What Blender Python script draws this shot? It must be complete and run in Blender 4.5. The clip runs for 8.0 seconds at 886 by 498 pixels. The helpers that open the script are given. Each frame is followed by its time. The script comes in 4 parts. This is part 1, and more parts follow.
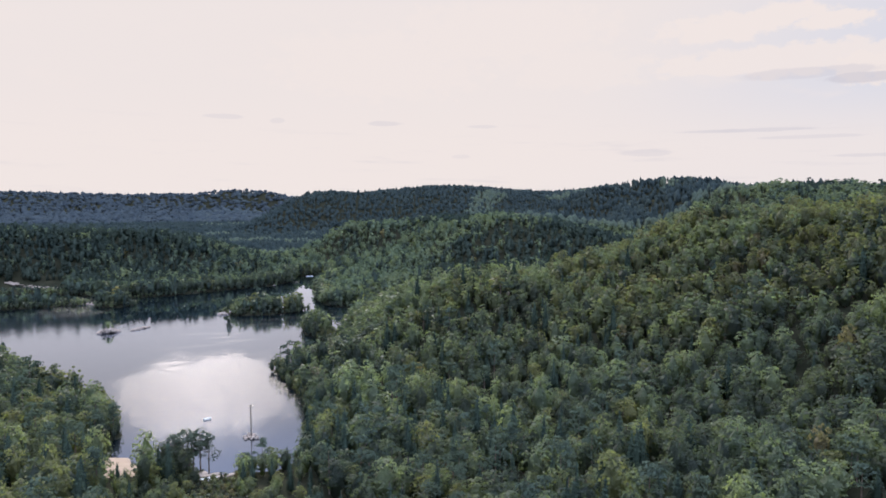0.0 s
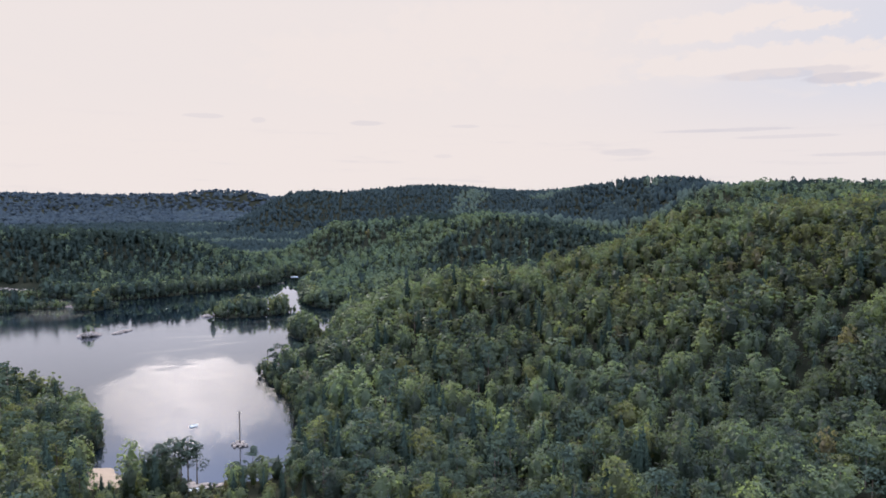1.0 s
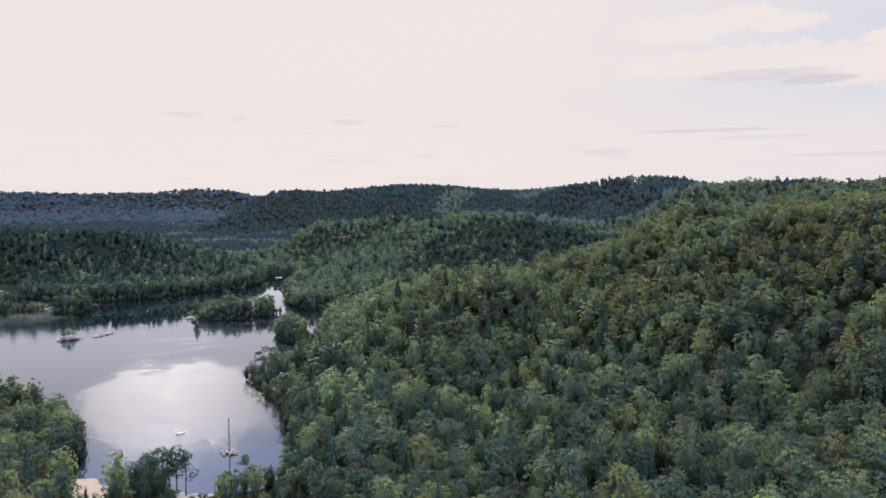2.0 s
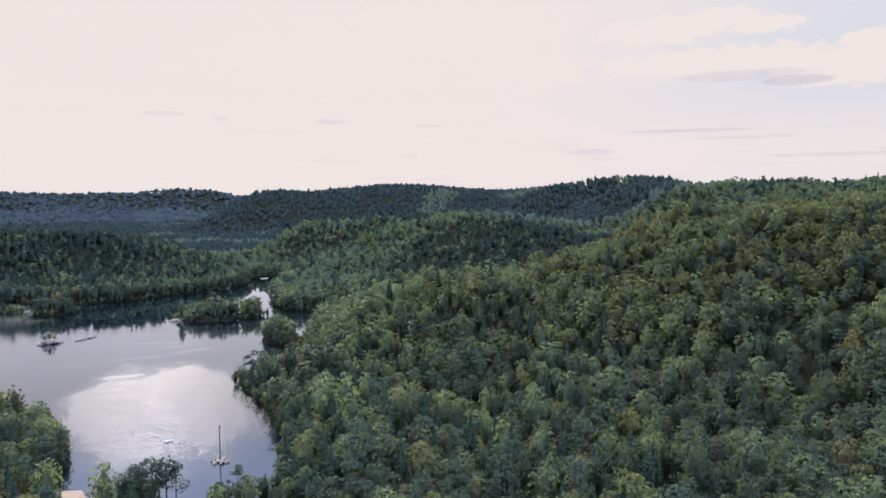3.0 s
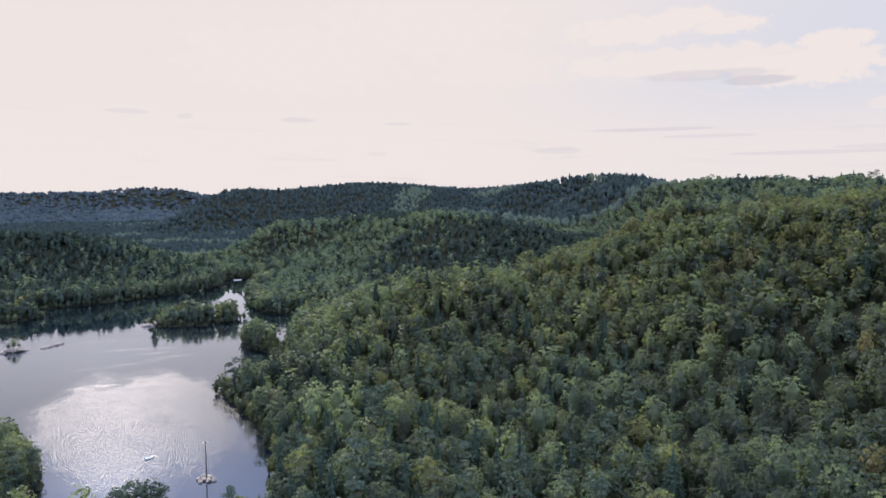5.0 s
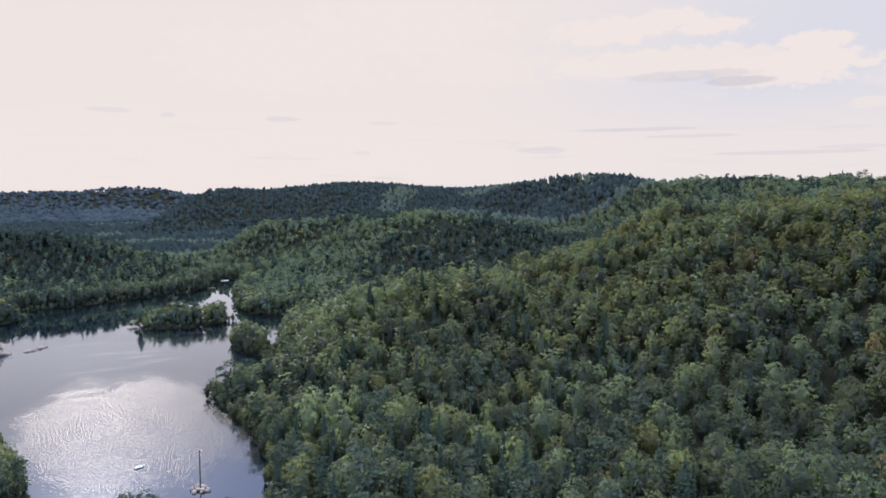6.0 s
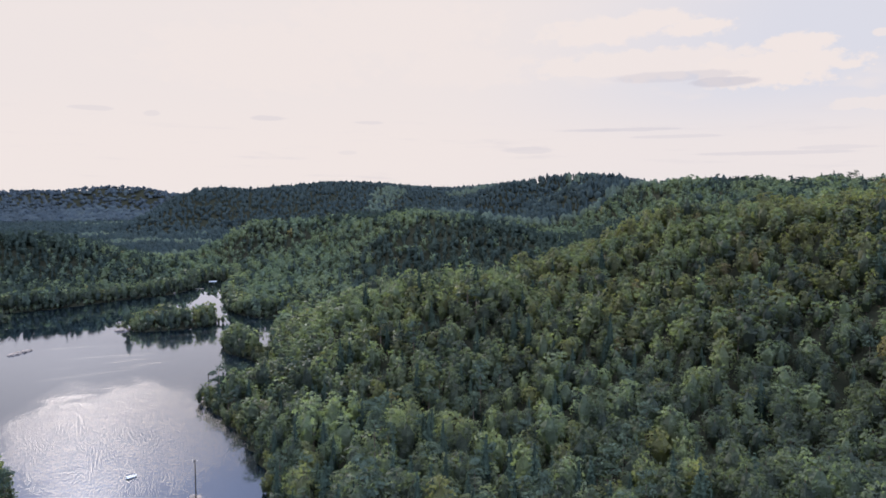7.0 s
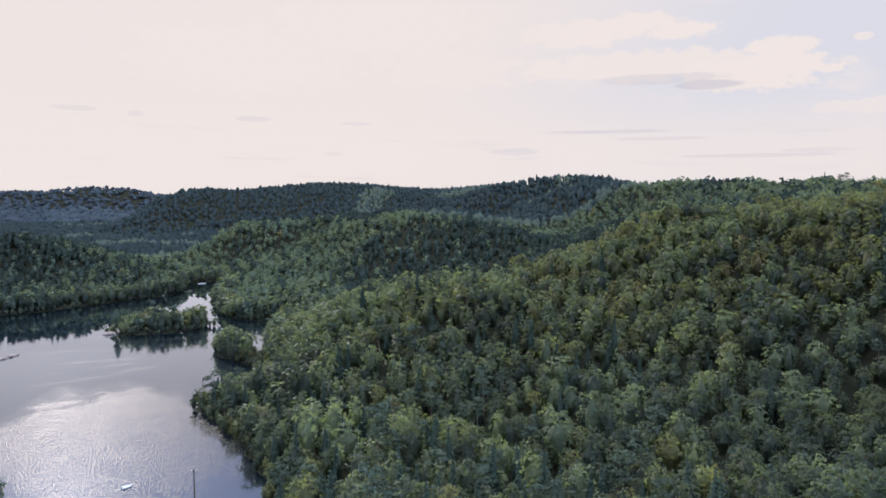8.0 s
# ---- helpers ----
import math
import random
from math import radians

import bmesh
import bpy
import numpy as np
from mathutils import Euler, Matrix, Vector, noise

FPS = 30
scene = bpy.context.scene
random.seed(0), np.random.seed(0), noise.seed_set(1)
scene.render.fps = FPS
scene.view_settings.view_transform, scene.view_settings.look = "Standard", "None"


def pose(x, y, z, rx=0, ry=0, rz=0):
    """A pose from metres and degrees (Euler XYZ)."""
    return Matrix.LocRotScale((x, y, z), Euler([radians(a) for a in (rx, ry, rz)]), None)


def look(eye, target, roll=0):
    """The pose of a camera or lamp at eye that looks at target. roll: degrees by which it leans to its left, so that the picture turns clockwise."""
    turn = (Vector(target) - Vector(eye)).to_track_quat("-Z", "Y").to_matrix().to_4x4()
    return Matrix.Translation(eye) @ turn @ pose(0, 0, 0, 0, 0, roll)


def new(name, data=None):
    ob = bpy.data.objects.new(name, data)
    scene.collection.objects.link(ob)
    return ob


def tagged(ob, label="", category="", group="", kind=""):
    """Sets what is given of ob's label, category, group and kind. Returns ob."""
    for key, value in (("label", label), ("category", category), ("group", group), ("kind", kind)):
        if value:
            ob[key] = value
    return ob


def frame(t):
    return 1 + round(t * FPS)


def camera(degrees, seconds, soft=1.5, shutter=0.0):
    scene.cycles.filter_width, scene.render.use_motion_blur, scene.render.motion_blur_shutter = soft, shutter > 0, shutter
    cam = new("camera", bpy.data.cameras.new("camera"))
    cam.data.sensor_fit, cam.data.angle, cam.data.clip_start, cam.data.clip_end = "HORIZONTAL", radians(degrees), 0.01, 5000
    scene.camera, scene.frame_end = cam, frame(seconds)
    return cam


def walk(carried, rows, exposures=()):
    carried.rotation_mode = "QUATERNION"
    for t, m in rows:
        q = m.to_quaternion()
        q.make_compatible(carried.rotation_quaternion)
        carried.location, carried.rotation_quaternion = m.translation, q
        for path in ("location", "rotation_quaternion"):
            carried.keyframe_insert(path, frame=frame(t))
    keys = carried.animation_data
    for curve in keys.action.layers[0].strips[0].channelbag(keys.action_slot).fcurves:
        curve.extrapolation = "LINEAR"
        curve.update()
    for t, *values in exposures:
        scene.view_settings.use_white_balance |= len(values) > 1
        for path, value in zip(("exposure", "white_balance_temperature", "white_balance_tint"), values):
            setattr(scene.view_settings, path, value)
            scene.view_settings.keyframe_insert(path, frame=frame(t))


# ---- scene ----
cam = camera(64.8, 8.0, soft=1.7)
PATH = [
    (0, (9.821, -6.049, 73.406), (10.474, -4.164, 73.258), 0.1),
    (0.5, (9.004, -3.155, 73.336), (9.681, -1.279, 73.188), 0.0),
    (1, (8.261, -0.006, 73.352), (8.961, 1.862, 73.203), 0.0),
    (1.5, (7.305, 3.181, 73.344), (8.029, 5.039, 73.194), 0.0),
    (3, (4.705, 12.725, 73.349), (5.496, 14.555, 73.198), -0.0),
    (3.5, (3.823, 15.876, 73.376), (4.635, 17.697, 73.224), -0.1),
    (4, (2.862, 19.071, 73.405), (3.695, 20.883, 73.253), -0.1),
    (4.5, (2.032, 22.239, 73.471), (2.884, 24.042, 73.317), -0.1),
    (6, (-0.372, 32.194, 73.477), (0.538, 33.968, 73.32), -0.1),
    (6.5, (-1.196, 35.563, 73.522), (-0.269, 37.328, 73.364), -0.0),
    (7, (-1.89, 39.106, 73.575), (-0.945, 40.862, 73.417), -0.0),
    (7.5, (-2.888, 42.179, 73.623), (-1.926, 43.925, 73.469), 0.1),
    (8, (-4.194, 44.844, 73.612), (-3.215, 46.581, 73.458), 0.1),
]
walk(cam, [(t, look(eye, target, roll)) for t, eye, target, roll in PATH], exposures=[(0, 0.7, 6150, 13), (8, 0.7, 6150, 13)])

# ---- light: a low sun ahead over the lake, under a bright veil of thin cloud ----
SUN_AZIMUTH, SUN_ELEVATION = 0.0, 29.0   # degrees east of +y, and above the horizon
SUN_WAY = Vector((math.sin(radians(SUN_AZIMUTH)) * math.cos(radians(SUN_ELEVATION)),
                  math.cos(radians(SUN_AZIMUTH)) * math.cos(radians(SUN_ELEVATION)),
                  math.sin(radians(SUN_ELEVATION))))
sun = new("sun", bpy.data.lights.new("sun", "SUN"))
sun.data.energy, sun.data.angle, sun.data.color = 4.3, radians(0.6), (1.0, 0.93, 0.82)
sun.matrix_world = look((0, 0, 500), Vector((0, 0, 500)) - SUN_WAY)


class Nodes:
    """Short hand for building a node tree."""

    def __init__(self, tree):
        self.tree = tree
        tree.nodes.clear()

    def add(self, kind):
        return self.tree.nodes.new(kind)

    def link(self, a, b):
        self.tree.links.new(a, b)

    def put(self, socket, value):
        if hasattr(value, "is_output"):
            self.link(value, socket)
        else:
            socket.default_value = value

    def math(self, op, a, b=0.0, clamp=False):
        n = self.tree.nodes.new("ShaderNodeMath")
        n.operation, n.use_clamp = op, clamp
        self.put(n.inputs[0], a)
        self.put(n.inputs[1], b)
        return n.outputs[0]

    def vec(self, op, a, b=(0, 0, 0)):
        n = self.tree.nodes.new("ShaderNodeVectorMath")
        n.operation = op
        self.put(n.inputs[0], a)
        self.put(n.inputs[1], b)
        return n.outputs["Value"] if op in ("DOT_PRODUCT", "LENGTH") else n.outputs[0]

    def ramp(self, value, low, high, to_low=0.0, to_high=1.0):
        n = self.tree.nodes.new("ShaderNodeMapRange")
        n.interpolation_type = "SMOOTHSTEP"
        self.put(n.inputs[0], value)
        for i, v in enumerate((low, high, to_low, to_high)):
            self.put(n.inputs[i + 1], v)
        return n.outputs[0]

    def noise(self, vector, scale, detail=3.0, rough=0.55):
        n = self.tree.nodes.new("ShaderNodeTexNoise")
        self.put(n.inputs["Vector"], vector)
        n.inputs["Scale"].default_value, n.inputs["Detail"].default_value, n.inputs["Roughness"].default_value = scale, detail, rough
        return n.outputs[0]

    def mix(self, factor, a, b, blend="MIX"):
        n = self.tree.nodes.new("ShaderNodeMix")
        n.data_type, n.blend_type = "RGBA", blend
        self.put(n.inputs[0], factor)
        self.put(n.inputs[6], a)
        self.put(n.inputs[7], b)
        return n.outputs[2]


def build_sky():
    world = bpy.data.worlds.new("sky")
    scene.world = world
    world.use_nodes = True
    n = Nodes(world.node_tree)
    out, back = n.add("ShaderNodeOutputWorld"), n.add("ShaderNodeBackground")
    way = n.add("ShaderNodeTexCoord").outputs["Generated"]
    sky = n.add("ShaderNodeTexSky")
    sky.sky_type, sky.sun_disc = "NISHITA", False
    sky.sun_elevation, sky.sun_rotation = radians(SUN_ELEVATION), radians(SUN_AZIMUTH)
    sky.air_density, sky.dust_density = 1.0, 1.5
    blue = n.vec("MULTIPLY", sky.outputs[0], (0.15, 0.15, 0.15))
    parts = n.add("ShaderNodeSeparateXYZ")
    n.link(way, parts.inputs[0])
    bearing = n.math("DEGREES", n.math("ARCTAN2", parts.outputs[0], parts.outputs[1]))
    rise = n.math("DEGREES", n.math("ARCSINE", parts.outputs[2]))
    flat = n.add("ShaderNodeCombineXYZ")
    n.link(bearing, flat.inputs[0])
    n.link(rise, flat.inputs[1])
    fray = n.noise(n.vec("MULTIPLY", flat.outputs[0], (0.8, 1.3, 1.0)), 0.75, 6.0, 0.6)
    wisp = n.noise(n.vec("MULTIPLY", flat.outputs[0], (0.10, 1.1, 1.0)), 1.0, 4.0, 0.6)
    soft = n.noise(n.vec("MULTIPLY", flat.outputs[0], (0.12, 0.3, 1.0)), 1.0, 3.0, 0.55)

    def banks(rows, ragged):
        """Cloud banks: bearing, height and half sizes in degrees, with ragged edges."""
        total = 0.0
        for az, el, wide, deep, weight in rows:
            off = n.vec("SUBTRACT", flat.outputs[0], (az, el, 0))
            reach = n.vec("LENGTH", n.vec("MULTIPLY", off, (1 / wide, 1 / deep, 0)))
            reach = n.math("ADD", reach, n.math("MULTIPLY", n.math("SUBTRACT", fray, 0.5), ragged))
            total = n.math("MAXIMUM", total, n.ramp(reach, 1.10, 0.72, 0.0, weight))
        return total

    near_sun = n.ramp(n.vec("DOT_PRODUCT", way, tuple(SUN_WAY)), 0.58, 0.86)
    veil = n.mix(near_sun, (0.445, 0.440, 0.458, 1), (0.535, 0.480, 0.440, 1))
    puffs = banks([(40.6, 12.5, 5.2, 1.1, 1.0), (44.5, 13.1, 3.6, 0.8, 1.0), (47.6, 12.3, 2.9, 0.7, 1.0),
                   (45.0, 9.9, 11.5, 1.2, 0.9), (53.0, 9.1, 6.4, 1.4, 1.0), (54.8, 10.7, 2.8, 0.75, 1.0), (60.0, 10.9, 0.7, 0.3, 0.8),
                   (60.5, 6.3, 4.5, 0.6, 0.8)], 1.9)
    puffs = n.math("MAXIMUM", puffs, banks([(24.0, 13.0, 9.0, 2.6, 0.7), (14.0, 10.5, 9.0, 3.0, 0.7), (30.0, 10.0, 6.0, 1.6, 0.6)], 2.0))
    puffs = n.math("MAXIMUM", puffs, n.ramp(rise, 9.0, 3.5, 0.0, 0.8))
    puffs = n.math("MAXIMUM", puffs, n.ramp(soft, 0.52, 0.75, 0.0, 0.6))
    white = n.mix(puffs, veil, (0.549, 0.487, 0.441, 1))
    grey = banks([(46.5, 8.9, 5.5, 0.42, 0.40), (49.8, 8.35, 2.8, 0.40, 0.65), (42.5, 5.0, 5.0, 0.15, 0.42), (46.5, 4.4, 3.8, 0.14, 0.30),
                  (53.5, 3.0, 6.0, 0.16, 0.35), (57.5, 3.3, 3.0, 0.18, 0.25), (14.4, 5.9, 1.5, 0.22, 0.34), (22.4, 5.7, 1.2, 0.15, 0.28),
                  (1.8, 6.2, 1.6, 0.20, 0.28), (5.9, 6.0, 0.6, 0.25, 0.25), (20.5, 3.3, 0.8, 0.18, 0.20), (35.2, 3.5, 2.2, 0.32, 0.30)], 1.0)
    grey = n.math("ADD", grey, n.math("MULTIPLY", n.ramp(wisp, 0.55, 0.75, 0.0, 0.30), n.ramp(rise, 7.5, 3.0)))
    white = n.mix(grey, white, (0.380, 0.360, 0.377, 1))
    # unseen upper sky: dim blue for the water, bright overhead as fill, whitest sunward
    halo = n.ramp(n.vec("DOT_PRODUCT", way, tuple(SUN_WAY)), 0.94, 0.9995)
    zenith = n.mix(n.ramp(rise, 18.0, 65.0), (0.27, 0.33, 0.50, 1), (1.4, 1.53, 1.8, 1))
    high = n.mix(halo, zenith, (0.75, 0.8, 1.0, 1))
    lit = n.mix(n.ramp(rise, 14.5, 24.0), white, high)
    cover = n.math("MULTIPLY", n.ramp(rise, 90.0, 50.0, 0.8, 1.0), n.ramp(parts.outputs[1], -0.8, 0.2, 0.75, 1.0))
    # unseen sky behind the flight, brightened as fill for the tree sides facing it
    behind = n.ramp(parts.outputs[1], 0.2, -0.7, 1.0, 2.6)
    shine = n.vec("SCALE", n.mix(cover, blue, lit))
    n.link(behind, shine.node.inputs["Scale"])
    n.link(shine, back.inputs[0])
    n.link(back.outputs[0], out.inputs[0])


build_sky()

# ---- materials ----
def material(name):
    m = bpy.data.materials.new(name)
    m.use_nodes = True
    n = Nodes(m.node_tree)
    out = n.add("ShaderNodeOutputMaterial")
    return m, n, out


def foliage(name, colour, dry, translucent=0.56, spread=0.28, vary=0.85, sheen=0.06):
    """Leaves: a lit and a see-through half, differing from leaf to leaf, from tree to tree and in large drifts."""
    m, n, out = material(name)
    geo, info = n.add("ShaderNodeNewGeometry"), n.add("ShaderNodeObjectInfo")
    leaf = geo.outputs["Random Per Island"]
    drift = n.noise(geo.outputs["Position"], 0.035, 2.0)
    clump = n.noise(geo.outputs["Position"], 0.45, 2.0)
    tuft = n.noise(geo.outputs["Position"], 2.0, 4.0, 0.65)
    far = n.mix(n.ramp(drift, 0.40, 0.62), (*colour, 1), (*dry, 1))
    bright = n.math("ADD", n.math("MULTIPLY", leaf, spread), n.math("MULTIPLY", clump, 0.8))
    bright = n.math("ADD", bright, n.math("MULTIPLY", info.outputs["Random"], 0.30))
    bright = n.math("ADD", bright, n.ramp(tuft, 0.30, 0.70, -0.14, 0.20))
    mean = 0.5 * spread + 0.58
    tone = n.vec("SCALE", far)
    n.link(n.math("ADD", n.math("MULTIPLY", n.math("SUBTRACT", bright, mean), vary), mean + 0.22), tone.node.inputs["Scale"])
    relief = n.add("ShaderNodeBump")
    relief.inputs["Strength"].default_value, relief.inputs["Distance"].default_value = 0.5, 0.3
    n.link(tuft, relief.inputs["Height"])
    # the many small leaves of a clump shade together, by the roundness of the crown
    crown, turned = n.add("ShaderNodeAttribute"), n.add("ShaderNodeVectorTransform")
    crown.attribute_name, turned.vector_type, turned.convert_from, turned.convert_to = "crown", "VECTOR", "OBJECT", "WORLD"
    n.link(crown.outputs["Vector"], turned.inputs[0])
    whole = n.vec("ADD", n.vec("MULTIPLY", geo.outputs["Normal"], (0.75, 0.75, 0.75)), turned.outputs[0])
    n.link(n.vec("NORMALIZE", whole), relief.inputs["Normal"])
    body, thin, both = n.add("ShaderNodeBsdfPrincipled"), n.add("ShaderNodeBsdfTranslucent"), n.add("ShaderNodeMixShader")
    n.link(tone, body.inputs["Base Color"])
    n.link(relief.outputs[0], body.inputs["Normal"])
    body.inputs["Roughness"].default_value = 0.5
    body.inputs["Specular IOR Level"].default_value = sheen
    n.link(n.mix(1.0, tone, (1.42, 1.58, 0.68, 1), "MULTIPLY"), thin.inputs[0])
    both.inputs[0].default_value = translucent
    n.link(body.outputs[0], both.inputs[1])
    n.link(thin.outputs[0], both.inputs[2])
    n.link(both.outputs[0], out.inputs[0])
    return m


def solid(name, colour, other, scale=1.0, rough=0.8, bump=0.2, metal=0.0):
    """A matt surface with two scales of mottling and a fine relief."""
    m, n, out = material(name)
    where = n.add("ShaderNodeNewGeometry").outputs["Position"]
    big, fine = n.noise(where, 0.35 * scale, 3.0), n.noise(where, 4.0 * scale, 4.0)
    mask = n.ramp(n.math("ADD", n.math("MULTIPLY", big, 0.6), n.math("MULTIPLY", fine, 0.4)), 0.35, 0.65)
    body = n.add("ShaderNodeBsdfPrincipled")
    n.link(n.mix(mask, (*colour, 1), (*other, 1)), body.inputs["Base Color"])
    body.inputs["Roughness"].default_value, body.inputs["Metallic"].default_value = rough, metal
    body.inputs["Specular IOR Level"].default_value = 0.5 if rough < 0.7 else 0.0
    relief = n.add("ShaderNodeBump")
    relief.inputs["Strength"].default_value, relief.inputs["Distance"].default_value = bump, 0.1
    n.link(fine, relief.inputs["Height"])
    n.link(relief.outputs[0], body.inputs["Normal"])
    n.link(body.outputs[0], out.inputs[0])
    return m


def water():
    """Lake water: calm and mirror-like in the lee, ruffled by the breeze in the open middle."""
    m, n, out = material("lake_water")
    where = n.add("ShaderNodeNewGeometry").outputs["Position"]
    deep, gloss, both = n.add("ShaderNodeBsdfDiffuse"), n.add("ShaderNodeBsdfGlossy"), n.add("ShaderNodeMixShader")
    deep.inputs[0].default_value = (0.004, 0.007, 0.010, 1)
    gloss.inputs["Color"].default_value = (0.82, 0.89, 1.05, 1)
    graze = n.add("ShaderNodeFresnel")
    graze.inputs["IOR"].default_value = 1.36
    place = n.add("ShaderNodeSeparateXYZ")
    n.link(where, place.inputs[0])
    # the breeze: a broad patch over the open water, and thin streaks north of it
    off = n.vec("SUBTRACT", where, (12.0, 272.0, 0.0))
    drift = n.noise(n.vec("MULTIPLY", where, (1.0, 0.35, 1.0)), 0.07, 4.0, 0.6)
    reach = n.vec("LENGTH", n.vec("MULTIPLY", off, (1 / 37.0, 1 / 66.0, 0.0)))
    reach = n.math("ADD", reach, n.math("MULTIPLY", n.math("SUBTRACT", drift, 0.5), 0.8))
    breeze = n.ramp(reach, 1.16, 0.72)
    streaks = n.ramp(n.noise(n.vec("MULTIPLY", where, (0.028, 0.12, 1.0)), 1.0, 3.0), 0.55, 0.70, 0.0, 0.6)
    streaks = n.math("MULTIPLY", streaks, n.math("MULTIPLY", n.ramp(place.outputs[0], -20.0, 5.0), n.ramp(place.outputs[1], 300.0, 325.0)))
    breeze = n.math("MAXIMUM", breeze, n.math("MULTIPLY", streaks, n.ramp(place.outputs[1], 470.0, 400.0)))
    gleam = n.vec("LENGTH", n.vec("MULTIPLY", n.vec("SUBTRACT", where, (-3.0, 321.0, 0.0)), (1 / 14.0, 1 / 5.0, 0.0)))
    breeze = n.math("MAXIMUM", breeze, n.ramp(n.math("ADD", gleam, n.math("MULTIPLY", drift, 0.6)), 1.4, 0.8))
    arm = n.vec("LENGTH", n.vec("MULTIPLY", n.vec("SUBTRACT", where, (-68.0, 515.0, 0.0)), (1 / 27.0, 1 / 60.0, 0.0)))
    breeze = n.math("MAXIMUM", breeze, n.ramp(n.math("ADD", arm, n.math("MULTIPLY", drift, 0.5)), 1.3, 0.8, 0.0, 0.42))
    # gentle ripples everywhere, dying out towards the sheltered coves
    open_water = n.math("MULTIPLY", n.ramp(n.math("ADD", place.outputs[1], n.math("MULTIPLY", drift, 60.0)), 500.0, 420.0),
                        n.ramp(place.outputs[1], 180.0, 225.0, 0.4, 1.0))
    open_water = n.math("MAXIMUM", open_water, n.ramp(place.outputs[0], -38.0, -62.0, 0.0, 0.9))
    ripple = n.math("ADD", n.noise(n.vec("MULTIPLY", where, (1.0, 0.5, 1.0)), 1.2, 3.0, 0.6),
                    n.math("MULTIPLY", n.noise(where, 0.35, 2.0), 0.8))
    relief = n.add("ShaderNodeBump")
    relief.inputs["Distance"].default_value = 0.12
    n.link(n.math("ADD", n.math("MULTIPLY", breeze, 0.10), n.math("ADD", n.math("MULTIPLY", open_water, 0.12), 0.025)), relief.inputs["Strength"])
    n.link(ripple, relief.inputs["Height"])
    n.link(relief.outputs[0], gloss.inputs["Normal"])
    n.link(relief.outputs[0], graze.inputs["Normal"])
    n.link(n.math("ADD", n.math("MULTIPLY", open_water, 0.05), 0.015), gloss.inputs["Roughness"])
    # wavelets roughened by the breeze scatter the sun: the more of them, the stronger it blows
    chop = n.noise(n.vec("MULTIPLY", where, (3.6, 1.4, 1.0)), 1.0, 0.0, 0.5)
    gust = n.noise(n.vec("MULTIPLY", where, (0.10, 0.16, 1.0)), 1.0, 3.0, 0.6)
    lively = n.math("ADD", chop, n.math("ADD", n.math("MULTIPLY", breeze, 0.30), n.math("MULTIPLY", n.math("SUBTRACT", gust, 0.5), 0.14)))
    ruffled, water_top = n.add("ShaderNodeBsdfGlossy"), n.add("ShaderNodeMixShader")
    ruffled.inputs["Color"].default_value = (0.17, 0.16, 0.16, 1)
    ruffled.inputs["Roughness"].default_value = 0.45
    n.link(n.math("MULTIPLY", n.ramp(lively, 0.86, 0.90, 0.035, 1.0), n.ramp(breeze, 0.0, 0.25)), water_top.inputs[0])
    n.link(gloss.outputs[0], water_top.inputs[1])
    n.link(ruffled.outputs[0], water_top.inputs[2])
    n.link(n.math("MULTIPLY", graze.outputs[0], 1.8, True), both.inputs[0])
    n.link(deep.outputs[0], both.inputs[1])
    n.link(water_top.outputs[0], both.inputs[2])
    n.link(both.outputs[0], out.inputs[0])
    return m


LEAF = [
    foliage("birch_leaves", (0.086, 0.107, 0.082), (0.101, 0.115, 0.075)),
    foliage("aspen_leaves", (0.112, 0.136, 0.097), (0.123, 0.142, 0.088)),
    foliage("alder_leaves", (0.051, 0.065, 0.057), (0.060, 0.072, 0.056)),
    foliage("oak_leaves", (0.094, 0.102, 0.062), (0.106, 0.108, 0.058)),
    foliage("turning_leaves", (0.122, 0.106, 0.068), (0.128, 0.110, 0.064)),
    foliage("spruce_needles", (0.028, 0.042, 0.034), (0.033, 0.048, 0.037), 0.12, sheen=0.0),
    foliage("pine_needles", (0.042, 0.058, 0.048), (0.050, 0.066, 0.049), 0.16, sheen=0.0),
]
WITHERED = foliage("withered_leaves", (0.150, 0.145, 0.115), (0.165, 0.155, 0.120), 0.4)
MID_BROADLEAF = foliage("hillside_broadleaf", (0.078, 0.103, 0.080), (0.097, 0.118, 0.078), 0.32, 0.3, 0.8, 0.0)
MID_NEEDLES = foliage("hillside_needles", (0.028, 0.040, 0.036), (0.034, 0.046, 0.038), 0.10, 0.3, 0.8, 0.0)
MID_LEAF = [MID_BROADLEAF, MID_BROADLEAF, MID_NEEDLES, MID_BROADLEAF, LEAF[4], MID_NEEDLES, MID_NEEDLES]
# bluish, lifted leaf colours put distance haze into the ridge and horizon woods
FAR_BROADLEAF = foliage("hazed_ridge_broadleaf", (0.070, 0.092, 0.078), (0.086, 0.106, 0.076), 0.06, 0.2, 0.6, 0.0)
FAR_NEEDLES = foliage("hazed_ridge_needles", (0.034, 0.048, 0.051), (0.040, 0.054, 0.053), 0.04, 0.2, 0.5, 0.0)
HAZED_FAR_LEAF = [FAR_BROADLEAF, FAR_BROADLEAF, FAR_NEEDLES, FAR_BROADLEAF, FAR_BROADLEAF, FAR_NEEDLES, FAR_NEEDLES]
HORIZON_TREES = foliage("hazed_horizon_woods", (0.050, 0.066, 0.078), (0.058, 0.072, 0.077), 0.04, 0.2, 0.4, 0.0)
HORIZON_DARK = foliage("hazed_horizon_needles", (0.042, 0.055, 0.069), (0.048, 0.061, 0.071), 0.04, 0.2, 0.4, 0.0)
